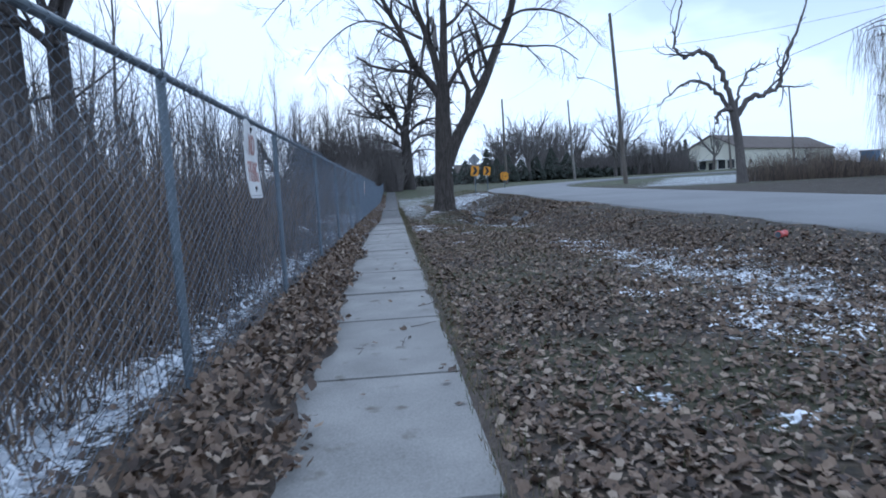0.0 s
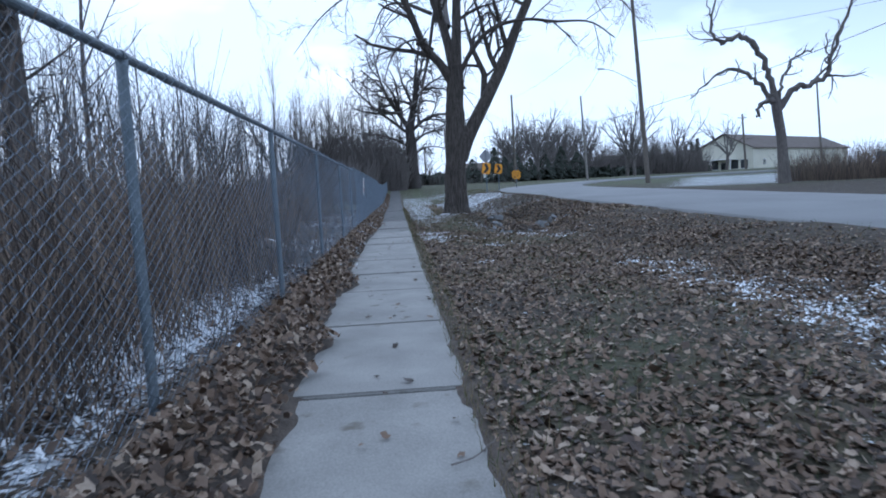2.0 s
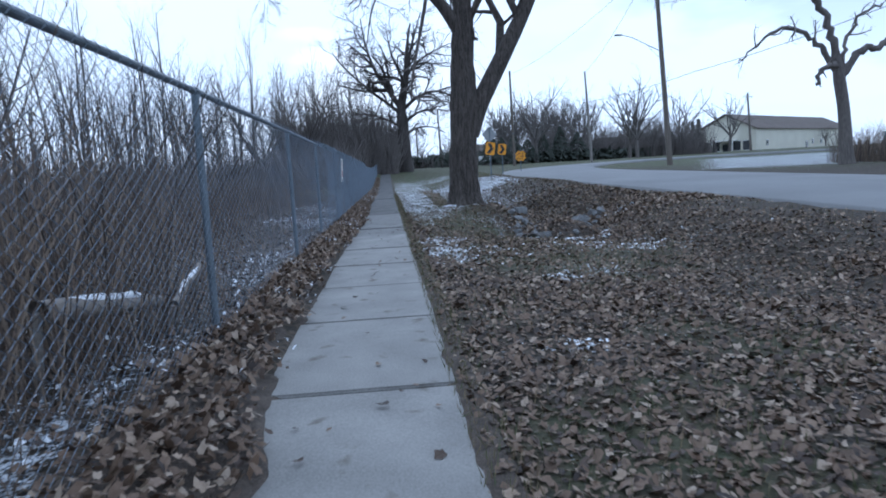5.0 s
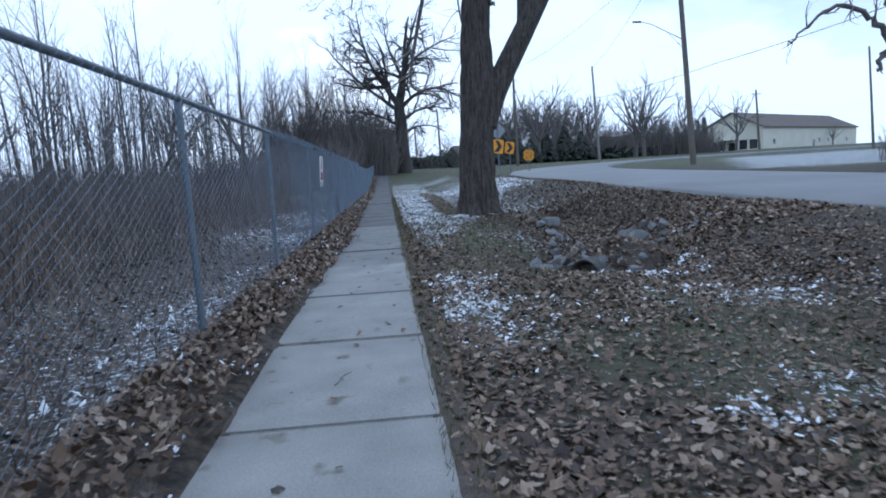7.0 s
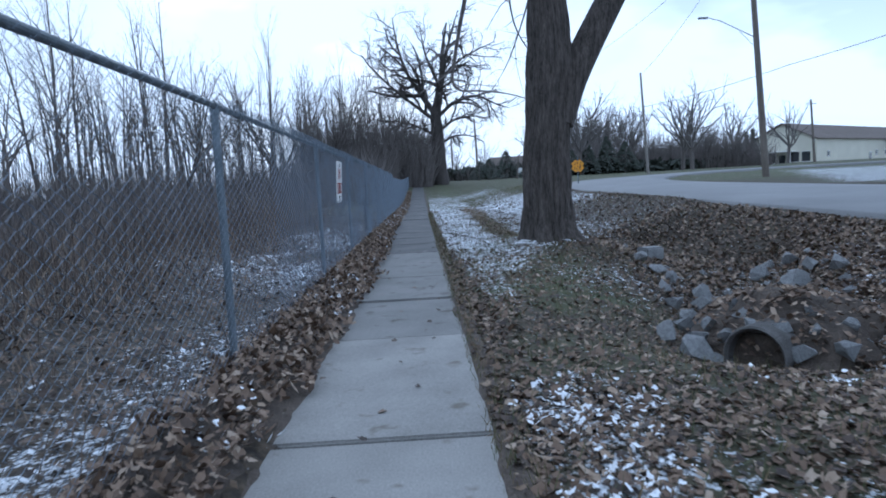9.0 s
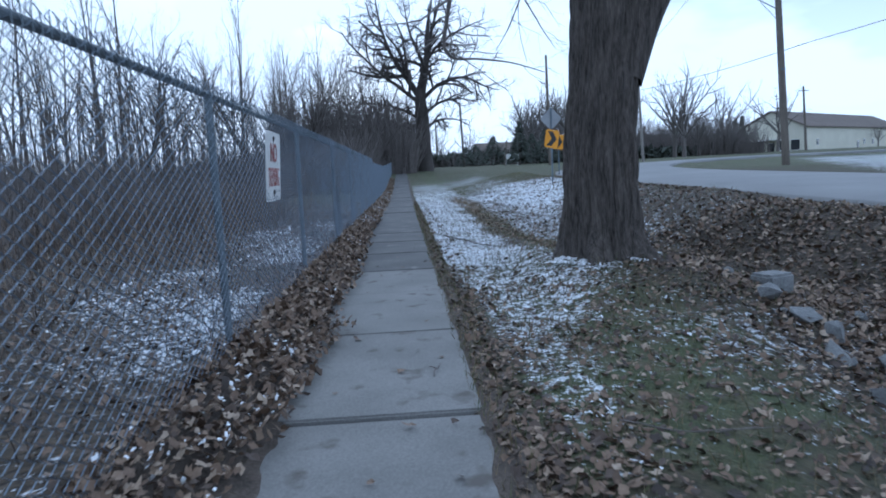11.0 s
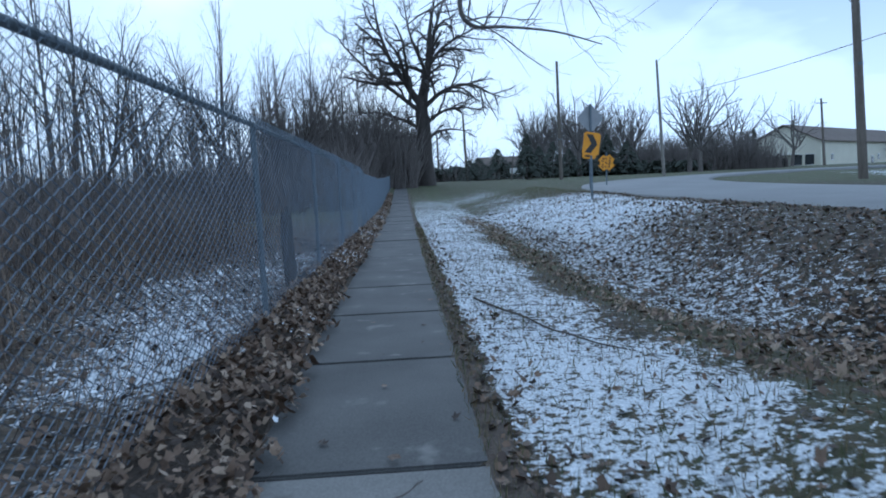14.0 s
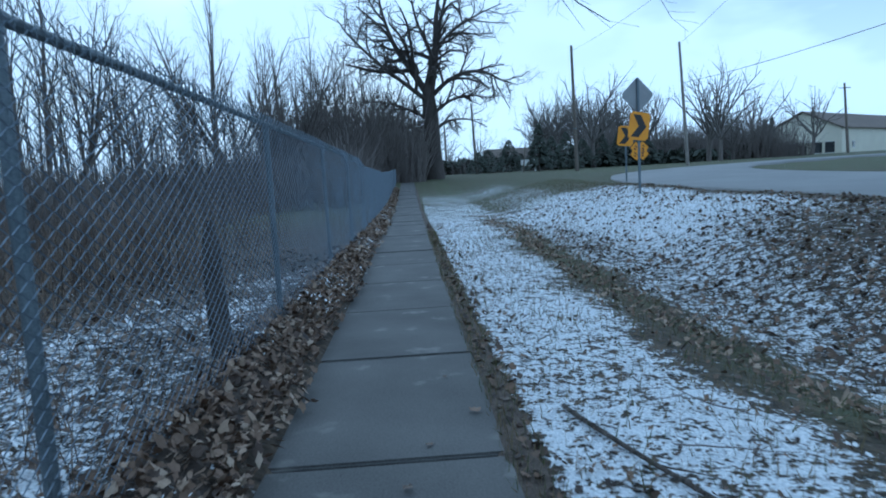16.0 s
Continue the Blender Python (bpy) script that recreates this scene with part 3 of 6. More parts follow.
beyond_keep = lambda x, y: (0.35 + 0.65 * vnoise(x, y, 0.8, 12)) * (1 - 0.6 * smooth(-4, -9, x))
litter("leaf_litter", spread(19000, -5, -1.1, 1.5, 42, beyond_keep, 0.05), 0.025, 0.06, 0.35, M_LEAF_DARK, "dark dead leaves on the ground behind the fence")
stray = lambda x, y: np.full(len(x), 1.0) * (rng.random(len(x)) < 0.6)
litter("leaf_litter", spread(160, -0.35, 0.47, 1, 34, stray, 0.012, lambda x, y: 0.0 * x + 0.004), 0.02, 0.05, 0.2, M_LEAF_DARK, "a few dark leaves stuck to the concrete")

snow_keep = lambda x, y: not_road(x, y) * smooth(0.25, 0.75, snow_cover(x, y) + 0.5 * (vnoise(x, y, 0.22, 14) - 0.5))
litter("snow_patches", spread(56000, 0.55, 7.3, 1, 50, snow_keep, 0.018), 0.005, 0.019, 0.5, M_SNOW, "thin crusts of snow caught on leaves and grass", LUMP_V, LUMP_F, "snow")
litter("snow_patches", spread(34000, -6, -1.15, 1.5, 45, snow_keep, 0.06), 0.008, 0.04, 0.5, M_SNOW, "crumbs of snow on the leaves behind the fence", LUMP_V, LUMP_F, "snow")
crumb_keep = lambda x, y: not_road(x, y) * smooth(0.30, 0.62, snow_cover(x, y) + 0.7 * (vnoise(x, y, 0.16, 71) - 0.5))
litter("snow_patches", spread(60000, 0.6, 6.2, 2.5, 23.5, crumb_keep, 0.035), 0.008, 0.028, 0.4, M_SNOW, "crumbs of snow lying on the dead leaves", LUMP_V, LUMP_F, "snow")
heap_snow = lambda x, y: smooth(0.60, 0.75, vnoise(x, y, 0.35, 21)) * smooth(-0.5, -0.62, x) * (0.12 + 0.88 * smooth(12, 17, y))
litter("snow_patches", spread(8000, -1.12, -0.45, 1, 60, heap_snow, 0.075, walk_side), 0.006, 0.022, 0.6, M_SNOW, "flecks of snow on the drifted leaves", LUMP_V, LUMP_F, "snow")

BLADE_V = [np.array([(-0.035, 0, 0), (0.035, 0, 0), (0.05 + 0.1 * k, 0.12 * k, 1.0)]) for k in range(5)]
BLADE_F = [np.array([(0, 1, 2)])] * 5
grass_keep = lambda x, y: not_road(x, y) * np.clip(0.25 + turf_cover(x, y) + 0.35 * smooth(22, 27, y), 0, 1) * smooth(0.5, 0.6, x)
litter("grass", spread(110000, 0.5, 7.4, 0.5, 60, grass_keep, 0.0), 0.04, 0.11, 0.6, M_GRASS, "sparse dry winter grass", BLADE_V, BLADE_F, "grass")
edge_keep = lambda x, y: 0 * x + 1.0
litter("grass", spread(8000, 0.44, 0.64, 0.5, 45, edge_keep, 0.01), 0.04, 0.09, 0.5, M_GRASS, "grass fringe along the concrete edge", BLADE_V, BLADE_F, "grass")


def soil_creep():
    """Soil washed over the left edge of the walk, feathering out on the concrete."""
    ys = np.arange(-2, 70, 0.04)
    rows = []
    e = soil_edge(ys)
    for k in range(7):
        t = k / 6
        x = -1.15 + (e + 1.15) * t
        z = walk_side(x, ys) * (1 - t ** 6) + (walk_level(ys) + 0.006) * t ** 6 - 0.012
        if k == 6:
            z = walk_level(ys) - 0.02
        rows.append(np.stack([x, ys, z], 1))
    n = len(ys)
    f = [(k * n + i, (k + 1) * n + i, (k + 1) * n + i + 1, k * n + i + 1) for k in range(6) for i in range(n - 1)]
    tagged(new("soil_bank", np_mesh("soil_bank", np.concatenate(rows), f, M_SOIL, True)), "dark soil bank creeping over the edge of the walk", "soil", kind="stuff")


soil_creep()


def edge_soil():
    """Soil and roots that creep raggedly over the verge side of the walk."""
    ys = np.arange(-2, 75, 0.03)
    flat = 0 * ys
    e = WALK_RIGHT - 0.015 - 0.05 * smooth(0.35, 0.9, vnoise(ys, flat, 0.5, 41)) - 0.035 * vnoise(ys, flat, 0.09, 42)
    rows = []
    for k, t in enumerate((0, 0.3, 0.7, 1.0)):
        x = e + (WALK_RIGHT + 0.16 - e) * t
        z = walk_level(ys) + (-0.01, 0.009, 0.02, -0.03)[k]
        rows.append(np.stack([x, ys, z], 1))
    n = len(ys)
    f = [(k * n + i, (k + 1) * n + i, (k + 1) * n + i + 1, k * n + i + 1) for k in range(3) for i in range(n - 1)]
    tagged(new("soil_edge", np_mesh("soil_edge", np.concatenate(rows), f, M_SOIL, True)), "dark crumbling soil along the edge of the walk", "soil", kind="stuff")


edge_soil()

# ---------------- chain-link fence ----------------
FENCE_X = -1.06
POSTS = [0.35, 3.63, 6.84, 10.22, 13.75, 17.60, 20.75, 24.56, 27.85, 31.42, 34.9, 38.3, 41.7, 45.1, 48.5, 51.9, 55.3, 58.7, 62.1, 65.5, 68.9, 72.3, 75.7, 79.1, 82.5]


def rail_height(y):
    return np.interp(y, [-4, 2, 8, 20, 30, 44, 46, 60, 72, 84], [1.84, 1.84, 1.815, 1.795, 1.79, 1.79, 1.66, 1.62, 1.42, 1.15]) + walk_level(y)


def wire_mesh(y0, y1, pitch, r):
    """Woven diamonds: every wire runs zigzag from the ground to above the rail."""
    count = int((y1 - y0) / pitch)
    half = pitch / 2
    vs, fs, base = [], [], 0
    for k in range(count):
        yc = y0 + k * pitch
        top, low = float(rail_height(yc)) + (0.05 if yc < 22 else 0.085), float(walk_level(yc)) + 0.04
        n = int((top - low) / half)
        i = np.arange(n + 1)
        side = np.where((i + k) % 2 == 0, 1, -1)
        pts = np.stack([FENCE_X + 0.03 + 0.004 * side + 0.012 * np.sin(yc * 1.9) * np.sin(i * 0.12), yc + side * half * 0.54, low + i * half], 1)
        ring = np.array([(r, 0, 0), (-r * 0.5, r * 0.87, 0), (-r * 0.5, -r * 0.87, 0)])
        vs.append((pts[:, None, :] + ring[None]).reshape(-1, 3))
        a = (np.arange(n)[:, None] * 3 + np.arange(3)[None]).ravel()
        b = (np.arange(n)[:, None] * 3 + (np.arange(3)[None] + 1) % 3).ravel()
        fs.append(np.stack([a, b, b + 3, a + 3], 1) + base)
        base += len(pts) * 3
    return np_mesh("wire_mesh", np.concatenate(vs), np.concatenate(fs), M_WIRE)


def build_fence():
    fence = thing("chain_link_fence", "galvanised chain-link fence with a tubular top rail", "fence", (0, 0, 0))
    part("wire_mesh", wire_mesh(-3, 22, 0.056, 0.0019), None, fence, "woven diamond wire mesh")
    part("wire_mesh", wire_mesh(22, 46, 0.056, 0.0032), None, fence, "woven diamond wire mesh")
    part("wire_mesh", wire_mesh(46, 84, 0.112, 0.0085), None, fence, "woven diamond wire mesh")
    vs, fs, base = [], [], 0
    for k, y in enumerate(np.arange(21.0, 46.0, 0.056)):
        top = float(rail_height(y))
        tilt = 0.012 * (HASH[k % 256, 21] - 0.5)
        tall = 0.05 + 0.03 * HASH[k % 256, 22]
        base = tube(vs, fs, base, [(FENCE_X + 0.026, y, top - 0.03), (FENCE_X + 0.024, y + tilt * 0.5, top + tall * 0.5), (FENCE_X + 0.024 + tilt, y + tilt, top + tall)], np.array([0.0028, 0.003, 0.0016]), 4)
    tagged(part("barb_wire", np_mesh("barb_wire", np.concatenate(vs), np.concatenate(fs), M_STEEL), None, fence), "twisted wire ends standing above the rail", kind="stuff")
    for i in range(len(POSTS) - 1):
        a, b = POSTS[i], POSTS[i + 1]
        p, q = (FENCE_X, a, float(rail_height(a))), (FENCE_X, b, float(rail_height(b)))
        part("top_rail", rod(p, q, 0.021, sides=12), M_STEEL, fence)
        sleeve = rod((FENCE_X, a + 0.5, float(rail_height(a + 0.5))), (FENCE_X, a + 0.66, float(rail_height(a + 0.66))), 0.025, sides=12)
        part("rail_sleeve", sleeve, M_STEEL, fence)
    part("top_rail", rod((FENCE_X, -4, 1.84), (FENCE_X, POSTS[0], 1.84), 0.021, sides=12), M_STEEL, fence)
    for i, y in enumerate(POSTS):
        top = float(rail_height(y))
        foot = float(height(FENCE_X, y)) - 0.1
        lean = 0.02 * (HASH[i, 40] - 0.5)
        post = part("post", rod((FENCE_X - 0.005 + lean, y + lean, foot), (FENCE_X - 0.005, y, top - 0.035), 0.025, sides=14), M_STEEL, fence)
        cap = rod((FENCE_X - 0.002, y, top - 0.05), (FENCE_X - 0.002, y, top + 0.0), 0.029, 0.026, 14)
        rod((FENCE_X, y - 0.035, top), (FENCE_X, y + 0.035, top), 0.027, sides=12, bm=cap)
        part("post_cap", cap, M_STEEL, post)
        for z in (0.35, 0.75, 1.15, 1.5):
            if y < 40:
                part("wire_tie", rod((FENCE_X - 0.034, y - 0.002, foot + z), (FENCE_X + 0.036, y + 0.004, foot + z + 0.01), 0.004, sides=5), M_WIRE, post)


build_fence()


def lettering(text, width, tall, material, parent, at, name="lettering", bow=None):
    """Upper-case words as a raised mesh, fitted to a width and a height, lying in the parent's x-z plane and facing -y."""
    curve = bpy.data.curves.new(name, "FONT")
    curve.body = text
    curve.extrude = 0.004
    curve.offset = 0.012 if len(text) < 4 else (0.0 if len(text) < 9 else -0.006)
    tmp = new("tmp_text", curve)
    bpy.context.view_layer.update()
    me = bpy.data.meshes.new_from_object(tmp.evaluated_get(bpy.context.evaluated_depsgraph_get()))
    bpy.data.objects.remove(tmp)
    bpy.data.curves.remove(curve)
    co = np.zeros(len(me.vertices) * 3, np.float32)
    me.vertices.foreach_get("co", co)
    co = co.reshape(-1, 3)
    lo, hi = co.min(0), co.max(0)
    u = (co[:, 0] - (lo[0] + hi[0]) / 2) / (hi[0] - lo[0]) * width
    w = (co[:, 1] - (lo[1] + hi[1]) / 2) / (hi[1] - lo[1]) * tall
    out = np.stack([u, -(co[:, 2] - lo[2]) * 0.2, w], 1).astype(np.float32)
    if bow:
        out[:, 1] += [bow(a + at[0], b + at[2]) for a, b in zip(out[:, 0], out[:, 2])]
    me.vertices.foreach_set("co", out.ravel())
    me.materials.clear()
    ob = part(name, me, material, parent)
    ob.location = at
    return ob


def fence_sign(word, material, y, z, wide, tall, label, bent, yaw, lean=0.0):
    """An enamel plate bolted to the mesh; local x along the fence, facing the walk."""
    sign = thing("fence_sign", label, "sign", (FENCE_X + 0.055, y, z), "signs on the fence", 90 + yaw)
    sign.matrix_basis = sign.matrix_basis @ Matrix.Rotation(radians(lean), 4, "X")

    def bow(a, b):
        u, w = a / wide, b / tall
        return bent * (0.05 * max(0, w - 0.25) * (1 + 0.8 * u) + 0.016 * math.cos(4 * w)) + 0.004 * math.sin(7 * u)

    bm = bmesh.new()
    bmesh.ops.create_grid(bm, x_segments=10, y_segments=14, size=0.5, matrix=Matrix.Rotation(radians(90), 4, "X") @ Matrix.Diagonal((wide, tall, 1, 1)))
    for v in bm.verts:
        u, w = v.co.x / wide, v.co.z / tall
        v.co.y += bow(v.co.x, v.co.z)
        if abs(u) > 0.49 and abs(w) > 0.49:
            v.co.x *= 0.955
            v.co.z *= 0.97
        if w > 0.49:
            v.co.z -= bent * 0.014 * (0.5 + math.sin(6 * u + 0.6))
    ext = bmesh.ops.extrude_face_region(bm, geom=bm.faces[:])
    bmesh.ops.translate(bm, vec=(0, 0.003, 0), verts=[e for e in ext["geom"] if isinstance(e, bmesh.types.BMVert)])
    bmesh.ops.recalc_face_normals(bm, faces=bm.faces[:])
    plate = part("plate", bm, M_SIGN, sign, "weathered white enamel plate")
    lettering("NO", wide * 0.50, tall * 0.27, material, sign, (0.0, -0.004, tall * 0.20), bow=bow)
    lettering(word, wide * 0.80, tall * 0.27, material, sign, (0.0, -0.004, -tall * 0.15), bow=bow)
    for bz in (tall * 0.41, -tall * 0.37):
        at = bow(0, bz)
        bolt = rod((0, at - 0.012, bz), (0, at + 0.03, bz), 0.015, sides=8)
        part("bolt", bolt, M_BLACK, plate, "dark bolt head")
        part("hole", rod((0, at - 0.004, bz - 0.024), (0, at + 0.01, bz - 0.024), 0.011, sides=8), M_BLACK, plate)
    at = bow(0.045, -tall * 0.36)
    part("rim_line", box((wide * 0.94, 0.004, 0.005), (0, bow(0, -tall * 0.46) - 0.004, -tall * 0.465)), M_GREYBACK, plate)
    part("maker_mark", rod((0.045, at - 0.005, -tall * 0.36), (0.045, at + 0.002, -tall * 0.36), 0.016, sides=10), M_BLACK if not bent else M_FADED_RED, plate)
    if not bent:
        part("small_print", box((0.17, 0.003, 0.006), (0.155, -0.005, -tall * 0.36)), M_GREYBACK, plate)
    return sign


fence_sign("FISHING", M_FADED_RED, 5.48, 1.475, 0.46, 0.62, "weathered white no fishing plate with faded red letters", 1.0, 0)
fence_sign("TRESPASSING", M_RED, 26.12, 1.365, 0.60, 0.60, "white no trespassing plate with red letters", 0.0, 0, 3.5)


# ---------------- trees ----------------
def wander(r, p, d, length, n, bend, lift):
    """A crooked line from p along d."""
    p, d = np.array(p, float), np.array(d, float) / np.linalg.norm(d)
    out = [p.copy()]
    for _ in range(n):
        d = d + r.normal(0, bend, 3) + np.array((0, 0, lift))
        d /= np.linalg.norm(d)
        p = p + d * length / n
        out.append(p.copy())
    return np.array(out)


def offshoots(out, r, pts, rs, level, spec):
    """Branches of branches down to the twigs; spec holds a row per level: count, length share, angle, bend, lift, start."""
    if level >= len(spec):
        return
    count, share, angle, bend, lift, start = spec[level]
    length = np.linalg.norm(np.diff(pts, axis=0), axis=1).sum()
    for k in range(count):
        f = start + (1 - start) * (k + r.random()) / count
        s = f * (len(pts) - 1)
        i = min(int(s), len(pts) - 2)
        p = pts[i] + (pts[i + 1] - pts[i]) * (s - i)
        rad = rs[i] + (rs[i + 1] - rs[i]) * (s - i)
        d = pts[i + 1] - pts[i]
        d /= np.linalg.norm(d)
        side = np.cross(d, r.normal(0, 1, 3))
        side /= np.linalg.norm(side) + 1e-9
        a = radians(angle) * r.uniform(0.7, 1.25)
        l = length * share * r.uniform(0.55, 1.2) * (1.15 - 0.55 * f)
        n = 4 if level < len(spec) - 1 else 2
        line = wander(r, p, d * math.cos(a) + side * math.sin(a), l, n, bend, lift)
        r0 = max(rad * r.uniform(0.42, 0.62), 0.0035)
        radii = np.linspace(r0, max(r0 * 0.35, 0.0025), n + 1)
        out.append((line, radii, level))
        offshoots(out, r, line, radii, level + 1, spec)


def tree_meshes(seed, trunk, radii, limbs, spec, sides=12, flare=None, bark=None, twig=None, twig_scale=1.0):
    """Trunk mesh and crown mesh. limbs: given lines with radii; more grow from the trunk where there are none."""
    r = np.random.default_rng(seed)
    vs, fs = [], []
    tube(vs, fs, 0, trunk, radii, sides, flare)
    trunk_me = np_mesh("trunk", np.concatenate(vs), np.concatenate(fs), bark or M_WOODS, True)
    out = []
    for pts, rs in limbs:
        out.append((np.asarray(pts, float), np.asarray(rs, float), 0))
        offshoots(out, r, np.asarray(pts, float), np.asarray(rs, float), 1, spec)
    if not limbs:
        offshoots(out, r, np.asarray(trunk, float), np.asarray(radii, float), 0, spec)
    vs, fs, base = [], [], 0
    for pts, rs, level in out:
        base = tube(vs, fs, base, pts, rs * (twig_scale if level else 1), 8 if rs[0] > 0.08 else (5 if rs[0] > 0.02 else 3))
    return trunk_me, np_mesh("crown", np.concatenate(vs), np.concatenate(fs), twig or M_TWIG, True)


def fine_line(pts, radii, n):
    """The same line with more points, rounded."""
    pts, radii = np.asarray(pts, float), np.asarray(radii, float)
    t = np.linspace(0, len(pts) - 1, n)
    i = np.clip(t.astype(int), 0, len(pts) - 2)
    f = (t - i)[:, None]
    m = np.gradient(pts, axis=0)
    h = (2 * f ** 3 - 3 * f ** 2 + 1) * pts[i] + (f ** 3 - 2 * f ** 2 + f) * m[i] + (-2 * f ** 3 + 3 * f ** 2) * pts[i + 1] + (f ** 3 - f ** 2) * m[i + 1]
    return h, np.interp(t, np.arange(len(radii)), radii)


def planted(name, label, category, at, trunk_me, crown_me, turn=0.0, scale=1.0, group=""):
    ob = thing(name, label, category, at, group, turn)
    ob.scale = (scale, scale, scale)
    part("trunk", trunk_me, None, ob)
    part("crown", crown_me, None, ob, "bare branches and twigs")
    return ob


def furrowed(pts, a):
    """Root flare at the foot and long furrows in the bark."""
    z = pts[:, 2:3] - pts[0, 2]
    k = np.arange(len(a))[None]
    ridge = np.abs(np.sin(k * 0.78 + 0.9 * np.sin(z * 1.7 + k * 0.13) + 0.5 * np.sin(z * 4.3 + k * 0.41))) ** 1.3 * 0.15 * (0.75 + 0.25 * np.sin(z * 6 + k * 1.3))
    roots = np.clip(1 - z / 0.6, 0, 1) ** 2 * (0.08 + 0.45 * np.clip(np.sin(a[None] * 5 + 0.8), 0, 1) ** 2)
    return 1.0 - 0.075 + ridge + roots


def big_tree():
    """The forked street tree beside the walk."""
    x, y = 2.35, 27.5
    z0 = float(height(x, y)) - 0.12
    trunk, radii = fine_line([(x + 0.02, y, z0), (x + 0.0, y, 0.45), (x - 0.01, y, 1.3), (x + 0.04, y, 2.3), (x + 0.10, y, 3.1), (x + 0.10, y, 4.1), (x + 0.14, y, 4.9), (x + 0.18, y, 5.6)],
                             [0.47, 0.44, 0.39, 0.36, 0.38, 0.32, 0.295, 0.28], 90)

    def limb(pts, r0, r1):
        return fine_line([(x + a, y + b, c) for a, b, c in pts], np.linspace(r0, r1, len(pts)), 4 * len(pts))

    limbs = [
        limb([(0.20, 0, 2.2), (0.55, 0.05, 3.05), (1.3, 0.1, 4.4), (1.98, 0.2, 5.65), (2.6, 0.3, 7.05), (3.3, 0.4, 8.6), (3.9, 0.2, 11.0), (4.3, 0, 13.2), (4.2, 0.2, 15.0)], 0.29, 0.05),
        limb([(0.16, 0, 4.85), (-0.35, -0.15, 5.65), (-0.95, -0.3, 6.35), (-1.5, -0.5, 7.7), (-2.15, -0.6, 9.0), (-2.8, -0.5, 11.0), (-3.6, -0.4, 12.8)], 0.20, 0.04),
        limb([(0.14, 0, 5.4), (-0.1, 0.2, 6.8), (-0.45, 0.4, 8.0), (-0.8, 0.5, 9.2), (-1.1, 0.6, 11.4), (-1.0, 0.8, 13.8)], 0.19, 0.04),
        limb([(0.2, 0, 5.4), (0.28, -0.05, 6.8), (0.38, -0.1, 9.0), (0.5, 0.1, 11.5), (0.3, 0.1, 14.5)], 0.22, 0.04),
        limb([(0.32, -0.1, 5.3), (0.8, -0.4, 6.1), (1.5, -0.7, 6.75), (2.6, -1.0, 6.95), (3.6, -1.4, 6.75), (4.7, -1.8, 6.6), (5.5, -2.0, 6.0)], 0.10, 0.02),
        limb([(2.9, 0.3, 8.2), (3.8, -0.2, 8.5), (5.0, -0.6, 8.3), (6.0, -1.0, 7.6), (6.7, -1.4, 6.6)], 0.07, 0.012),
        limb([(-1.2, -0.4, 7.2), (-2.2, -0.8, 8.0), (-3.3, -1.0, 8.0), (-4.4, -1.3, 7.2), (-5.4, -1.6, 5.9)], 0.06, 0.010),
        limb([(-0.6, -0.2, 6.2), (-1.2, -0.9, 6.4), (-1.9, -1.6, 6.0), (-2.3, -2.1, 5.2), (-2.5, -2.4, 4.2)], 0.05, 0.012),
        limb([(-1.7, -0.5, 8.2), (-2.9, -1.2, 9.2), (-4.3, -2.0, 9.4), (-5.6, -2.8, 8.6), (-6.6, -3.2, 7.4)], 0.06, 0.01),
        limb([(0.34, 0, 4.65), (0.42, -0.1, 4.85), (0.40, -0.2, 5.05)], 0.06, 0.05),
        limb([(-0.6, 0.3, 7.6), (-1.6, 2.4, 8.6), (-2.4, 4.6, 9.0), (-3.0, 6.5, 8.3)], 0.08, 0.015),
    ]
    spec = [None, (9, 0.34, 48, 0.18, -0.015, 0.22), (7, 0.48, 45, 0.22, -0.05, 0.15), (6, 0.5, 40, 0.28, -0.09, 0.15)]
    t, c = tree_meshes(11, trunk, radii, limbs, spec, 84, furrowed, M_BARK, M_BARK)
    hanging = [
        fine_line([(2.4, 28.2, 7.2), (2.5, 31.5, 9.4), (2.45, 35.5, 9.7), (2.25, 38.2, 8.4), (1.9, 39.3, 6.9), (1.62, 39.7, 5.6), (1.55, 39.8, 4.9), (1.85, 39.9, 4.6), (2.5, 39.8, 4.55), (3.5, 39.5, 4.35), (4.4, 39.2, 4.0)], np.linspace(0.11, 0.012, 11), 40),
        limb([(1.9, 0.3, 6.2), (2.2, 4.0, 8.6), (2.1, 9.0, 8.8), (1.9, 12.5, 7.2), (1.5, 14.2, 5.9), (1.1, 15.2, 5.2)], 0.07, 0.008),
        limb([(0.25, 3.2, 8.9), (0.8, 9.0, 9.2), (1.6, 13.5, 7.4), (2.6, 15.0, 6.2), (3.4, 15.8, 5.4)], 0.06, 0.008),
    ]
    tree = planted("street_tree", "large forked bare tree with deeply furrowed bark", "tree", (0, 0, 0), t, c)
    for k, line in enumerate(hanging):
        _, low = tree_meshes(21 + k, trunk, radii, [line], [None, (10, 0.13, 50, 0.2, -0.05, 0.4), (5, 0.5, 42, 0.25, -0.05, 0.2)], 6, None, M_BARK, M_TWIG)
        part("hanging_branch", low, None, tree, "thin drooping branch")
    collar = []
    for k in range(300):
        a = rng.uniform(3.2, 4.3) if k % 3 else rng.uniform(5.0, 6.4)
        q = rng.uniform(0.44, 0.66)
        px, py = x + q * math.cos(a), y + q * math.sin(a)
        collar.append((px, py, float(height(px, py)) + 0.02))
    collar = np.array(collar)
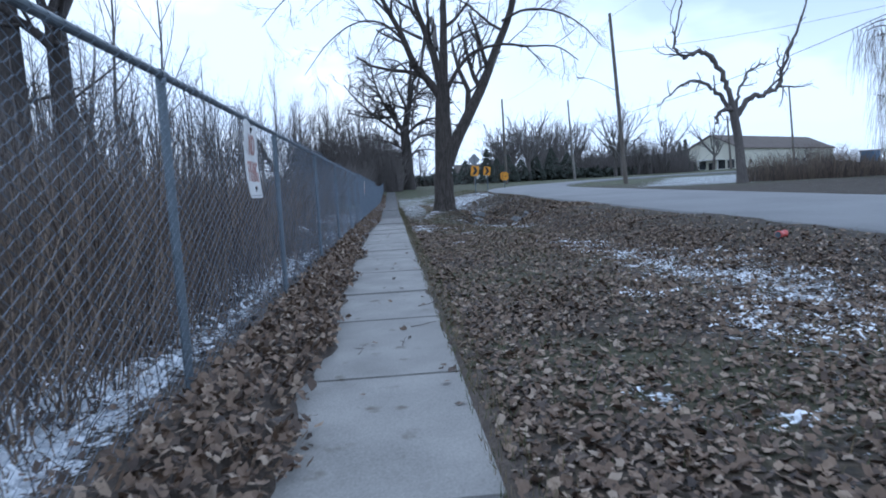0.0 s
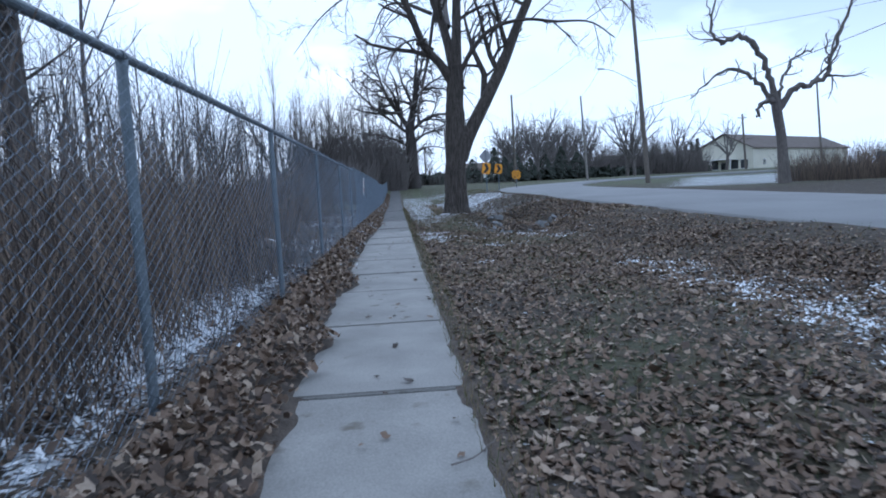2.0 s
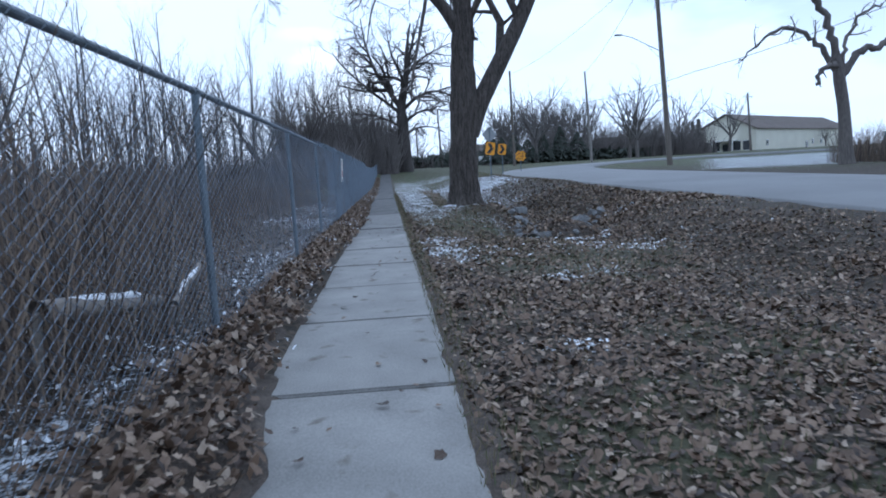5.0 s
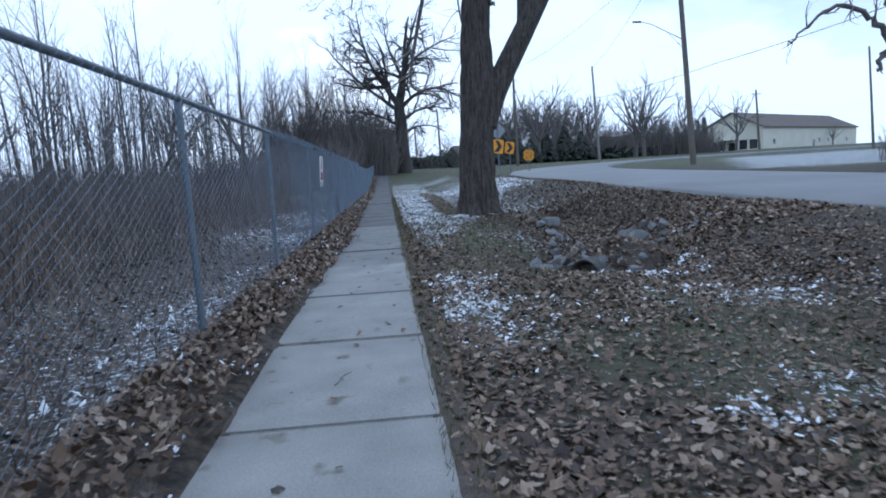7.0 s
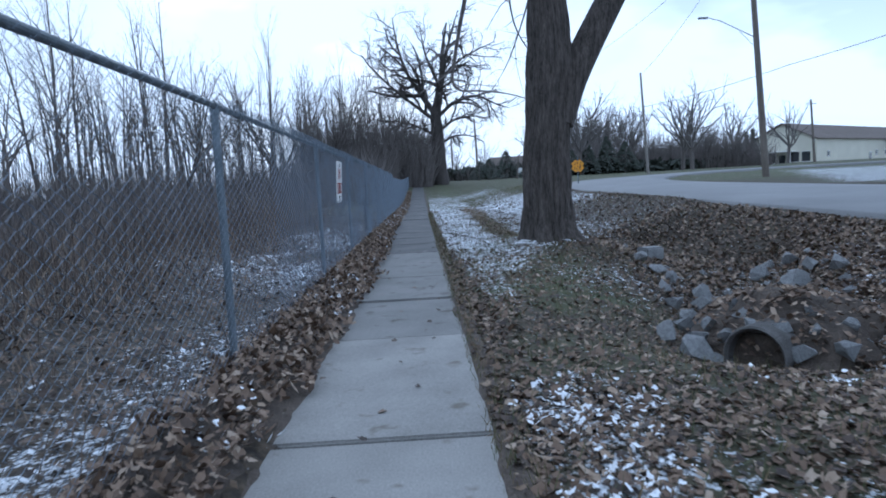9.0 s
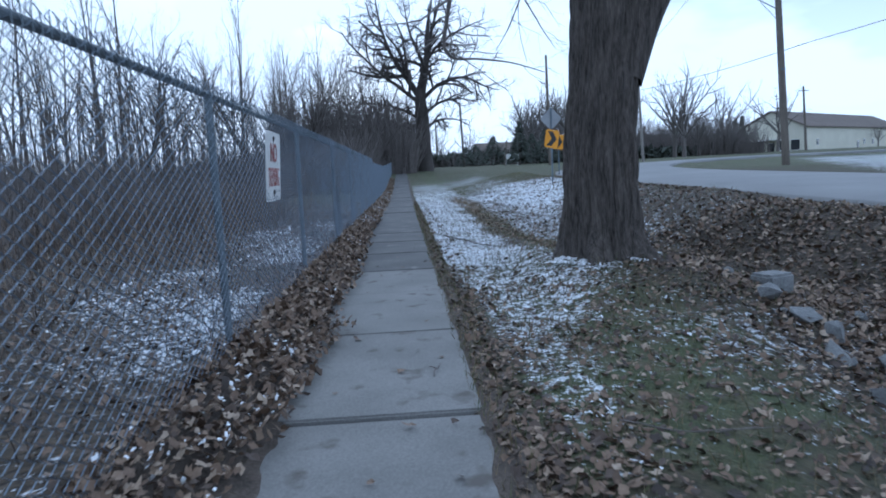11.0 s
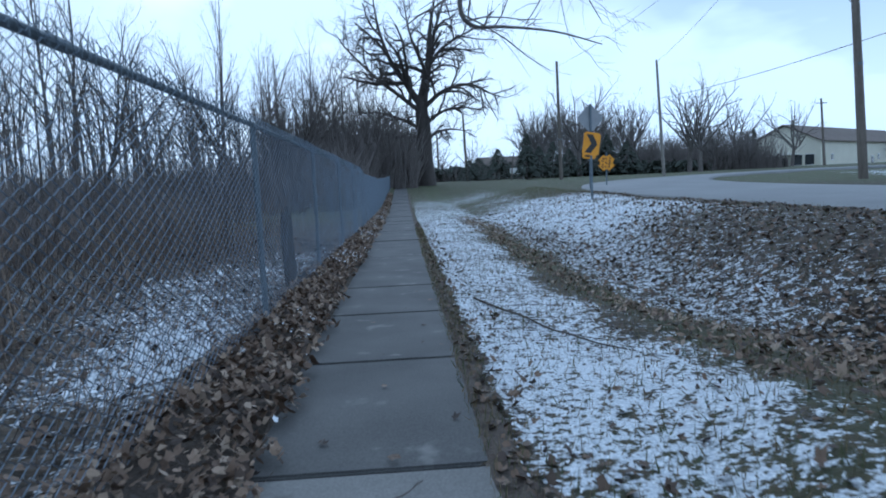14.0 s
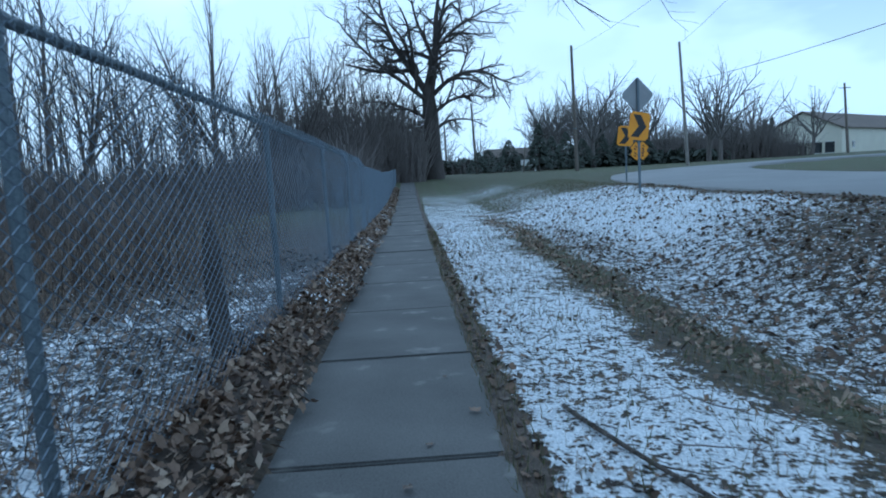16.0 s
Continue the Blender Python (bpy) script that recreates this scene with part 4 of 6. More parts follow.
    va, fa = scatter(LUMP_V, LUMP_F, collar, rng.uniform(0.012, 0.035, len(collar)), rng.uniform(0, 6.28, len(collar)), rng.normal(0, 0.12, (len(collar), 2)))
    tagged(new("snow_patches", np_mesh("snow_patches", va, fa, M_SNOW, True)), "snow lying round the roots of the street tree", "snow", kind="stuff")


big_tree()


def pollard():
    """The lopped tree across the road."""
    x, y, z0 = 20.9, 37.0, 0.35
    trunk, radii = fine_line([(x + 0.35, y, z0 - 0.2), (x + 0.25, y, 1.2), (x + 0.1, y, 3.0), (x - 0.15, y, 4.4), (x - 0.25, y, 5.1), (x - 0.4, y, 5.9)], [0.42, 0.29, 0.25, 0.25, 0.20, 0.10], 24)

    def limb(pts, r0, r1):
        line, rr = fine_line([(a, y + b, c) for a, b, c in pts], np.linspace(r0, r1, len(pts)), 4 * len(pts))
        line[2:] += np.random.default_rng(len(pts)).normal(0, 0.06, (len(line) - 2, 3))
        return line, rr * np.random.default_rng(3).uniform(0.85, 1.2, len(rr))

    limbs = [limb([(20.75, 0, 4.7), (20.4, -0.1, 5.8), (19.95, -0.2, 6.9), (19.2, -0.3, 8.0), (18.4, -0.2, 8.3), (17.7, 0, 8.1), (17.2, 0.1, 8.8), (17.5, 0.2, 10.2), (17.9, 0.2, 12.2)], 0.19, 0.03),
             limb([(20.75, 0, 4.5), (20.2, 0.1, 5.5), (19.6, 0.2, 6.2), (18.85, 0.3, 6.75), (17.7, 0.2, 6.5), (16.6, 0.1, 5.8), (16.0, 0.1, 5.3)], 0.16, 0.02),
             limb([(20.8, 0, 4.4), (21.3, -0.1, 5.2), (21.9, -0.1, 5.6), (22.6, -0.2, 5.8), (23.4, -0.2, 6.15), (23.7, -0.2, 7.4), (24.4, -0.2, 9.0), (25.2, -0.1, 10.8), (25.3, 0, 12.8)], 0.19, 0.04),
             limb([(20.85, 0, 4.8), (21.2, 0.2, 6.2), (21.9, 0.2, 7.3), (22.9, 0.2, 7.6)], 0.10, 0.04),
             limb([(23.45, -0.2, 6.3), (23.3, -0.3, 7.3), (23.3, -0.3, 8.3)], 0.07, 0.03),
             limb([(20.6, -0.1, 4.9), (20.0, -0.4, 4.95), (19.5, -0.4, 4.7), (19.4, -0.4, 4.1)], 0.11, 0.07),
             limb([(17.3, 0.1, 9.0), (17.0, 0.1, 10.5), (17.6, 0.1, 12.8), (17.9, 0.1, 14.5)], 0.04, 0.01)]
    spec = [None, (7, 0.2, 55, 0.25, 0.06, 0.3), (4, 0.5, 45, 0.25, 0.0, 0.3)]
    t, c = tree_meshes(12, trunk, radii, limbs, spec, 20, None, M_WOODS, M_WOODS)
    planted("lopped_tree", "dark lopped tree with crooked stub limbs beside the road", "tree", (0, 0, 0), t, c)


pollard()


def willow():
    x, y = 36.4, 42.0
    r = np.random.default_rng(5)
    trunk, radii = fine_line([(x, y, 0.3), (x + 0.1, y, 3), (x - 0.1, y, 7), (x, y, 11)], [0.6, 0.5, 0.4, 0.2], 16)
    vs, fs = [], []
    tube(vs, fs, 0, trunk, radii, 14)
    t = np_mesh("trunk", np.concatenate(vs), np.concatenate(fs), M_WOODS, True)
    vs, fs, base = [], [], 0
    for k in range(22):
        a = r.uniform(0, 6.28)
        z = r.uniform(5, 11)
        p = np.array((x, y, z))
        line = wander(r, p, (math.cos(a), math.sin(a), 0.9), r.uniform(2.5, 5), 6, 0.1, -0.16)
        base = tube(vs, fs, base, line, np.linspace(0.09, 0.02, 7), 5)
        for m in range(40):
            q = line[r.integers(2, 7)] + r.normal(0, 0.25, 3)
            drop = wander(r, q, (r.normal(0, 0.3), r.normal(0, 0.3), -0.4), r.uniform(1.5, 5.0), 5, 0.05, -0.5)
            base = tube(vs, fs, base, drop, np.linspace(0.012, 0.006, 6), 3)
    c = np_mesh("crown", np.concatenate(vs), np.concatenate(fs), M_TWIG, True)
    planted("weeping_tree", "bare weeping tree with long hanging strands", "tree", (0, 0, 0), t, c)


willow()


def far_oak():
    """The broad tree at the far end of the walk."""
    x, y, z0 = 2.5, 90.0, 1.2
    trunk, radii = fine_line([(x, y, z0), (x, y, 4), (x - 0.05, y, 7.5), (x - 0.1, y, 9.5), (x + 0.7, y, 13), (x + 1.0, y, 16.5), (x + 1.6, y, 19.5)], [1.05, 0.78, 0.70, 0.58, 0.34, 0.2, 0.08], 24)

    def limb(pts, r0, r1):
        return fine_line([(x + a, y + b, c) for a, b, c in pts], np.linspace(r0 * 0.85, r1 * 0.8, len(pts)), 3 * len(pts))

    limbs = [limb([(0, 0, 9), (-1.5, 0.5, 11.5), (-3, 1, 14), (-4, 1, 17), (-4.5, 1, 20.5)], 0.45, 0.06), limb([(0, 0, 8.5), (-2, -1, 10), (-4.5, -1.5, 12), (-7, -2, 14.5), (-8, -2, 16)], 0.3, 0.05),
             limb([(0.1, 0, 11), (0.8, 0.5, 14), (1.8, 1, 17.5), (3, 1, 21)], 0.4, 0.06), limb([(0, 0, 9), (2, -1, 10.5), (4.5, -1.5, 11), (6.5, -2, 10), (8, -2, 9.5)], 0.3, 0.04),
             limb([(0.2, 0, 7.5), (2, 0, 8.7), (4, 0, 9.0), (6, -0.5, 8.6)], 0.22, 0.03), limb([(0.2, 0, 6), (1.8, 0, 6.8), (3.6, 0, 6.8), (5.2, -0.5, 6.0)], 0.18, 0.03),
             limb([(-0.2, 0, 7), (-2.5, 0, 8.2), (-5, -0.5, 8.8), (-7, -0.5, 8.4)], 0.2, 0.03), limb([(0, 0, 12), (2, -1, 14.5), (4.5, -1, 16), (7, -1, 17)], 0.25, 0.04),
             limb([(0, 0, 10), (0.3, -2.5, 12), (-1, -4.5, 15), (-1.5, -5, 18)], 0.3, 0.05), limb([(-0.2, 0, 5.5), (-2.2, -1, 6.3), (-4.0, -1.5, 6.2)], 0.14, 0.03)]
    spec = [None, (13, 0.45, 50, 0.24, 0.01, 0.12), (9, 0.5, 46, 0.28, 0.0, 0.15), (8, 0.55, 42, 0.28, -0.01, 0.15)]
    t, c = tree_meshes(13, trunk, radii, limbs, spec, 16, None, M_DARKBARK, M_DARKBARK, 1.35)
    planted("oak", "broad old bare tree at the far end of the walk", "tree", (0, 0, 0), t, c)


far_oak()


def slender_meshes(seed, tall, r0, branches):
    """A straight slim forest tree: bare lower stem, ascending branches above, fine tops."""
    r = np.random.default_rng(seed)
    n = 8
    line = wander(r, (0, 0, -0.1), (r.normal(0, 0.04), r.normal(0, 0.04), 1), tall, n, 0.035, 0.05)
    radii = np.linspace(r0, r0 * 0.14, n + 1)
    spec = [(branches, 0.30, 30, 0.10, 0.10, 0.30), (5, 0.45, 34, 0.16, 0.08, 0.15), (2, 0.55, 34, 0.2, 0.05, 0.2)]
    return tree_meshes(seed, line, radii, [], spec, 6, None, M_WOODS, M_WOODS, 1.2)


def old_trunk_tree(seed, x, y, r0, tall):
    """A thick dark trunk near the fence line that forks high up."""
    r = np.random.default_rng(seed)
    z0 = float(height(x, y)) - 0.2
    trunk = wander(r, (x, y, z0), (0.01, 0.0, 1), tall, 8, 0.012, 0.02)
    limbs = []
    for k in range(5):
        a = 1.26 * k + r.uniform(-0.3, 0.3)
        line = wander(r, trunk[-1] - (0, 0, 0.5 * k), (0.7 * math.cos(a), 0.7 * math.sin(a), 1), r.uniform(5, 7.5), 7, 0.10, 0.02)
        limbs.append((line, np.linspace(r0 * 0.5, 0.03, 8)))
    for k in range(4):
        a = r.uniform(0, 6.28)
        p = trunk[3 + k] if k < 3 else trunk[4]
        line = wander(r, p, (math.cos(a), math.sin(a), 0.35), r.uniform(3.0, 4.5), 6, 0.14, -0.01)
        limbs.append((line, np.linspace(r0 * 0.17, 0.015, 7)))
    spec = [None, (8, 0.36, 46, 0.16, 0.0, 0.15), (5, 0.48, 44, 0.2, -0.02, 0.2), (3, 0.5, 40, 0.2, -0.03, 0.2)]
    t, c = tree_meshes(seed, trunk, np.linspace(r0 * 1.12, r0 * 0.85, 9), limbs, spec, 18, None, M_DARKBARK, M_DARKBARK, 1.0)
    planted("woodland_tree", "thick dark-trunked bare tree standing behind the fence", "tree", (0, 0, 0), t, c, group="woodland trees")


def branchy_meshes(seed, tall, r0, lean=1.0):
    """A taller tree that parts into several ascending stems."""
    r = np.random.default_rng(seed)
    split = tall * r.uniform(0.16, 0.26)
    trunk = wander(r, (0, 0, -0.1), (0.02, 0, 1), split, 4, 0.03, 0.03)
    limbs = []
    for k in range(r.integers(4, 7)):
        a = r.uniform(0, 6.28)
        line = wander(r, trunk[-1] - (0, 0, 0.3 * k * split / 8), (0.75 * lean * math.cos(a), 0.75 * lean * math.sin(a), 1), tall - split, 8, 0.08, 0.04)
        limbs.append((line, np.linspace(r0 * 0.45, 0.02, 9)))
    spec = [None, (9, 0.32, 40, 0.14, 0.04, 0.15), (5, 0.45, 42, 0.2, 0.03, 0.2), (2, 0.5, 38, 0.2, 0.02, 0.2)]
    return tree_meshes(seed, trunk, np.linspace(r0, r0 * 0.75, 5), limbs, spec, 9, None, M_WOODS, M_WOODS, 1.5)


def branchy_far(seed):
    """A lighter round-headed tree for the distance."""
    r = np.random.default_rng(seed)
    trunk = wander(r, (0, 0, -0.1), (0.02, 0, 1), 2.6, 4, 0.03, 0.03)
    limbs = []
    for k in range(7):
        a = k * 0.92 + r.uniform(-0.3, 0.3)
        lean = r.uniform(0.15, 1.0)
        line = wander(r, trunk[-1] - (0, 0, 0.12 * k), (lean * math.cos(a), lean * math.sin(a), 1), r.uniform(5.5, 7.5), 5, 0.09, 0.02)
        limbs.append((line, np.linspace(0.11, 0.025, 6)))
    spec = [None, (7, 0.42, 40, 0.14, 0.03, 0.15), (4, 0.50, 40, 0.2, 0.02, 0.2), (1, 0.6, 38, 0.2, 0.0, 0.3)]
    return tree_meshes(seed, trunk, np.linspace(0.24, 0.2, 5), limbs, spec, 7, None, M_WOODS, M_PALE_TWIG, 1.5)


def woods():
    """Bare woodland behind the fence: slender stems in front, taller trees behind."""
    slim = [slender_meshes(200 + k, tall, 0.0095 * tall, 11 + k % 3) for k, tall in enumerate((9.0, 10.5, 12.0, 8.2, 13.0, 11.0, 9.6, 12.4))]
    tall = [branchy_meshes(300 + k, [13, 15, 12, 14][k], [0.22, 0.26, 0.2, 0.24][k]) for k in range(4)]
    r = np.random.default_rng(77)
    spots = []
    for k in range(200):
        y = 16 + 86 * r.random() ** 0.9
        edge = np.interp(y, [16, 30, 60, 85, 100], [15, 18, 15, 9, 4])
        spots.append((-(edge + 24 * r.random() ** 1.5), y, r.choice(len(slim)), r.uniform(0.85, 1.2)))
    for k in range(10):
        spots.append((-r.uniform(4.5, 8.5), r.uniform(7, 15), r.choice(len(slim)), r.uniform(0.3, 0.5)))
    for k in range(34):
        spots.append((r.uniform(-16, 0.3), r.uniform(92, 116), r.choice(len(slim)), r.uniform(0.9, 1.3)))
    for x, y, k, s in spots:
        planted("woodland_tree", "slender bare woodland tree behind the fence", "tree", (x, y, float(height(x, y)) - 0.05), *slim[k], r.uniform(0, 360), s, "woodland trees")
    for x, y, k, s in ((-17, 38, 2, 0.75), (-21, 50, 3, 0.8), (-16, 62, 0, 0.85), (-12, 74, 1, 0.85), (-20, 78, 2, 0.95), (-9.5, 86, 3, 1.0), (-5.2, 92, 0, 1.05), (-3.4, 99, 1, 1.0), (-12, 100, 2, 1.1), (-18, 108, 3, 1.15), (-24, 104, 0, 1.1)):
        planted("woodland_tree", "tall bare woodland tree with a thick trunk", "tree", (x, y, float(height(x, y)) - 0.05), *tall[k], r.uniform(0, 360), s, "woodland trees")
    old_trunk_tree(41, -12.6, 26.8, 0.43, 9.0)
    old_trunk_tree(42, -14.3, 26.2, 0.56, 11.0)
    return [branchy_far(500 + k) for k in range(5)]


TALL = woods()


def stems(name, n, area, tall, thick, material, label, category="brush", lean=0.35, level=height):
    """A thicket of thin stems as one mesh."""
    r = np.random.default_rng(n)
    x0, x1, y0, y1 = area
    vs, fs, base = [], [], 0
    x, y = r.uniform(x0, x1, n), r.uniform(y0, y1, n)
    ok = r.random(n) < vnoise(x, y, 1.6, 30) * 1.4
    x, y = x[ok], y[ok]
    z = level(x, y)
    n = len(x)
    h = r.uniform(tall[0], tall[1], n) * (0.5 + vnoise(x, y, 2.5, 31))
    dx, dy = r.normal(0, lean, n) * h, r.normal(0, lean, n) * h
    t = np.array([0, 0.5, 1.0])
    cx = x[:, None] + dx[:, None] * t ** 1.5
    cy = y[:, None] + dy[:, None] * t ** 1.5
    cz = z[:, None] + h[:, None] * t - 0.02
    ring = np.array([(1, 0), (-0.5, 0.87), (-0.5, -0.87)])
    rad = thick * np.array([1, 0.8, 0.35])
    v = np.stack([np.stack([cx[:, k, None] + ring[:, 0] * rad[k], cy[:, k, None] + ring[:, 1] * rad[k], np.repeat(cz[:, k, None], 3, 1)], 2) for k in range(3)], 1)
    f = np.array([(a * 3 + b, a * 3 + (b + 1) % 3, a * 3 + 3 + (b + 1) % 3, a * 3 + 3 + b) for a in range(2) for b in range(3)])
    fa = (f[None] + (np.arange(n) * 9)[:, None, None]).reshape(-1, 4)
    tagged(new(name, np_mesh(name, v.reshape(-1, 3), fa, material)), label, category, kind="stuff")


stems("undergrowth", 13000, (-9, -1.6, 1.0, 15), (0.4, 1.5), 0.006, M_WEED, "tangled brown undergrowth behind the fence")
stems("undergrowth", 12000, (-14, -3.2, 14, 48), (0.3, 1.2), 0.006, M_WEED, "tangled brown undergrowth behind the fence")
stems("undergrowth", 12000, (-32, -11, 12, 90), (0.8, 2.6), 0.02, M_TWIG, "dense dark thicket at the edge of the wood")
stems("undergrowth", 13000, (-15, -6.5, 18, 78), (0.5, 1.7), 0.012, M_TWIG, "low dark brown thicket in front of the wood")
stems("undergrowth", 8000, (-14, -2.5, 60, 105), (1.0, 4.0), 0.03, M_TWIG, "dense dark thicket at the edge of the wood")
stems("undergrowth", 12000, (-12, 1.4, 84, 112), (2.5, 7.0), 0.045, M_TWIG, "dense dark thicket beside the old tree")
stems("saplings", 7000, (-36, -12, 14, 95), (2.0, 5.0), 0.016, M_TWIG, "close-set thin bare saplings filling the wood", "saplings", 0.07)
stems("saplings", 1500, (-8, -3.4, 6, 16), (1.2, 3.0), 0.008, M_TWIG, "close-set thin bare saplings filling the wood", "saplings", 0.15)
stems("dry_stalks", 9000, (-6, -1.15, 1.5, 40), (0.12, 0.5), 0.004, M_WEED, "dry weed stalks along the fence", "weeds")
stems("undergrowth", 7000, (22, 62, 124, 142), (2.6, 6.2), 0.045, M_TWIG, "dark tangled brush under the far trees")
stems("undergrowth", 2500, (3, 24, 124, 136), (1.2, 3.0), 0.045, M_TWIG, "dark tangled brush under the far trees")
stems("roadside_brush", 7500, (23.0, 42, 36, 41), (0.7, 1.7), 0.012, M_WEED, "reddish brown brush on the far roadside")

# ---------------- poles, wires, road signs ----------------
def utility_pole(base, top, r0, label, lamp=False, arms=0, wood=None):
    pole = thing("utility_pole", label, "pole", base, "utility poles")
    up = Vector(top) - Vector(base)
    part("shaft", rod((0, 0, -0.3), up, r0, r0 * 0.62, 14), wood or M_POLE, pole)
    if lamp:
        j, tip = up * 0.555, up * 0.555 + Vector((-2.75, -0.1, 1.15))
        arm = part("lamp_arm", rod(j, j + (tip - j) * 0.75 + Vector((0, 0, 0.12)), 0.026, 0.022, 8), M_STEEL, pole)
        rod(j + (tip - j) * 0.75 + Vector((0, 0, 0.12)), tip, 0.022, 0.022, 8, bm=(bm := bmesh.new()))
        part("arm_end", bm, M_STEEL, arm)
        head = box((0.6, 0.2, 0.10), tip + Vector((-0.25, 0, 0.0)), 0.05)
        part("lamp_head", head, M_GREYBACK, pole, "grey street lamp head")
        part("brace", rod(j - Vector((0, 0, 0.55)), j + (tip - j) * 0.35, 0.015, sides=6), M_STEEL, arm)
    for k in range(arms):
        z = up.length * (0.93 - 0.09 * k)
        arm = part("crossarm", box((2.0, 0.1, 0.12), up.normalized() * z, 0.01), M_POLE, pole)
        for s in (-0.9, -0.4, 0.4, 0.9):
            p = up.normalized() * z + Vector((s, 0, 0.06))
            part("insulator", rod(p, p + Vector((0, 0, 0.16)), 0.04, 0.03, 8), M_WHITE, arm)
    band = up * 0.35
    part("band", rod(band - up.normalized() * 0.05, band + up.normalized() * 0.05, r0 * 0.9, sides=14), M_STEEL, pole)
    return pole


utility_pole((19.55, 51.7, 0.65), (18.55, 51.7, 14.6), 0.19, "tall leaning wooden pole with a street lamp arm", lamp=True)
utility_pole((17.1, 93.3, 1.3), (16.9, 93.3, 13.8), 0.2, "distant weathered wooden utility pole")
utility_pole((25.15, 85.6, 1.3), (24.5, 85.6, 12.2), 0.16, "pale grey distant wooden utility pole", wood=M_PALE)
utility_pole((73.3, 132.4, 2.0), (72.5, 132.4, 13.5), 0.25, "distant wooden utility pole by the hall", arms=1)
utility_pole((46.2, 69.7, 1.0), (45.5, 69.7, 10.5), 0.13, "thin distant wooden pole beyond the road")
utility_pole((9.5, 118, 1.8), (9.2, 118, 11.5), 0.2, "distant weathered wooden utility pole")
utility_pole((6.0, 128, 1.9), (5.9, 128, 9.5), 0.18, "short distant wooden pole")
utility_pole((13.5, 104, 1.6), (13.9, 104, 5.0), 0.1, "short pale leaning post by the road")


def cable(p, q, sag, r=0.012):
    p, q = Vector(p), Vector(q)
    pts = [p.lerp(q, t / 24) - Vector((0, 0, sag * 4 * (t / 24) * (1 - t / 24))) for t in range(25)]
    vs, fs = [], []
    tube(vs, fs, 0, [tuple(a) for a in pts], np.full(25, r), 5)
    tagged(new("overhead_cable", np_mesh("overhead_cable", np.concatenate(vs), np.concatenate(fs), M_CABLE, True)), "sagging black overhead cable between poles", "cable", "overhead cables")


cable((24.6, 85.6, 8.6), (23.5, 56.0, 7.6), 0.25, 0.02)
cable((23.5, 56.0, 7.6), (22.0, 20.0, 8.2), 0.5, 0.018)
cable((24.5, 85.6, 12.0), (18.58, 51.7, 14.3), 0.6, 0.014)
cable((18.58, 51.7, 14.3), (17.0, 5.0, 14.0), 0.7, 0.012)
cable((18.77, 51.7, 11.5), (33.5, 30.0, 10.5), 0.5, 0.012)
cable((16.9, 93.3, 13.3), (18.58, 51.7, 14.2), 0.8, 0.012)


def chevron_bm(w, h):
    """A thick arrow head pointing to local +x."""
    bm = bmesh.new()
    t = 0.38 * w
    shape = [(-0.36 * w, 0.40 * h), (-0.36 * w + t, 0.40 * h), (0.36 * w, 0), (-0.36 * w + t, -0.40 * h), (-0.36 * w, -0.40 * h), (0.36 * w - t, 0)]
    lo, hi = [bm.verts.new((a, -0.010, b)) for a, b in shape], [bm.verts.new((a, -0.004, b)) for a, b in shape]
    for ring in (lo, hi):
        bm.faces.new((ring[0], ring[1], ring[2], ring[5]))
        bm.faces.new((ring[5], ring[2], ring[3], ring[4]))
    for i in range(6):
        bm.faces.new((lo[i], lo[(i + 1) % 6], hi[(i + 1) % 6], hi[i]))
    bmesh.ops.recalc_face_normals(bm, faces=bm.faces[:])
    return bm


def sign_post(sign, top, foot=-0.3):
    post = part("post", box((0.06, 0.04, top - foot), (0, 0.03, (top + foot) / 2), 0.006), M_STEEL, sign)
    for k in range(int((top - 0.3) / 0.3)):
        part("punched_hole", rod((0, 0.006, 0.3 + 0.3 * k), (0, 0.011, 0.3 + 0.3 * k), 0.01, sides=6), M_BLACK, post)
    return post


def plate(sign, name, w, h, z, material, label, diamond=False, y=0.0, tilt=0.0, corner=0.05):
    bm = box((w, 0.006, h), (0, 0, 0), 0.0)
    vert = [e for e in bm.edges if abs(e.verts[0].co.y - e.verts[1].co.y) > 0.003]
    bmesh.ops.bevel(bm, geom=vert, offset=corner, segments=3, affect="EDGES")
    ob = part(name, bm, material, sign, label)
    ob.matrix_basis = pose(0, y, z, 0, 45 if diamond else tilt, 0)
    return ob


ga = float(height(6.15, 45.9))
chev_a = thing("chevron_sign", "yellow bend marker with a black chevron on a steel post", "road sign", (6.15, 45.9, ga), "road signs", 6)
sign_post(chev_a, 3.0)
pa = plate(chev_a, "chevron_plate", 0.56, 0.72, 2.36 - ga, M_YELLOW, "yellow plate with a black arrow head", tilt=9)
part("chevron", chevron_bm(0.56, 0.72), M_BLACK, pa)
plate(chev_a, "sign_back", 0.66, 0.66, 3.16 - ga, M_GREYBACK, "bare grey back of a diamond sign", True, 0.06)
gb = float(height(8.0, 52.3))
chev_b = thing("chevron_sign", "yellow bend marker with a black chevron beyond the bank", "road sign", (8.0, 52.3, gb), "road signs", -14)
sign_post(chev_b, 1.9)
pb = plate(chev_b, "chevron_plate", 0.56, 0.72, 2.47 - gb, M_YELLOW, "yellow plate with a black arrow head", tilt=7)
part("chevron", chevron_bm(0.56, 0.72), M_BLACK, pb)
gc = float(road_level(57.2))
warn = thing("warning_sign", "yellow warning plate dotted with dark marks on a steel post", "road sign", (10.3, 57.2, gc), "road signs", -4)
sign_post(warn, 1.7)
pc = plate(warn, "warning_plate", 0.78, 0.78, 2.05 - gc, M_YELLOW, "yellow diamond plate with rounded corners", True, corner=0.2)
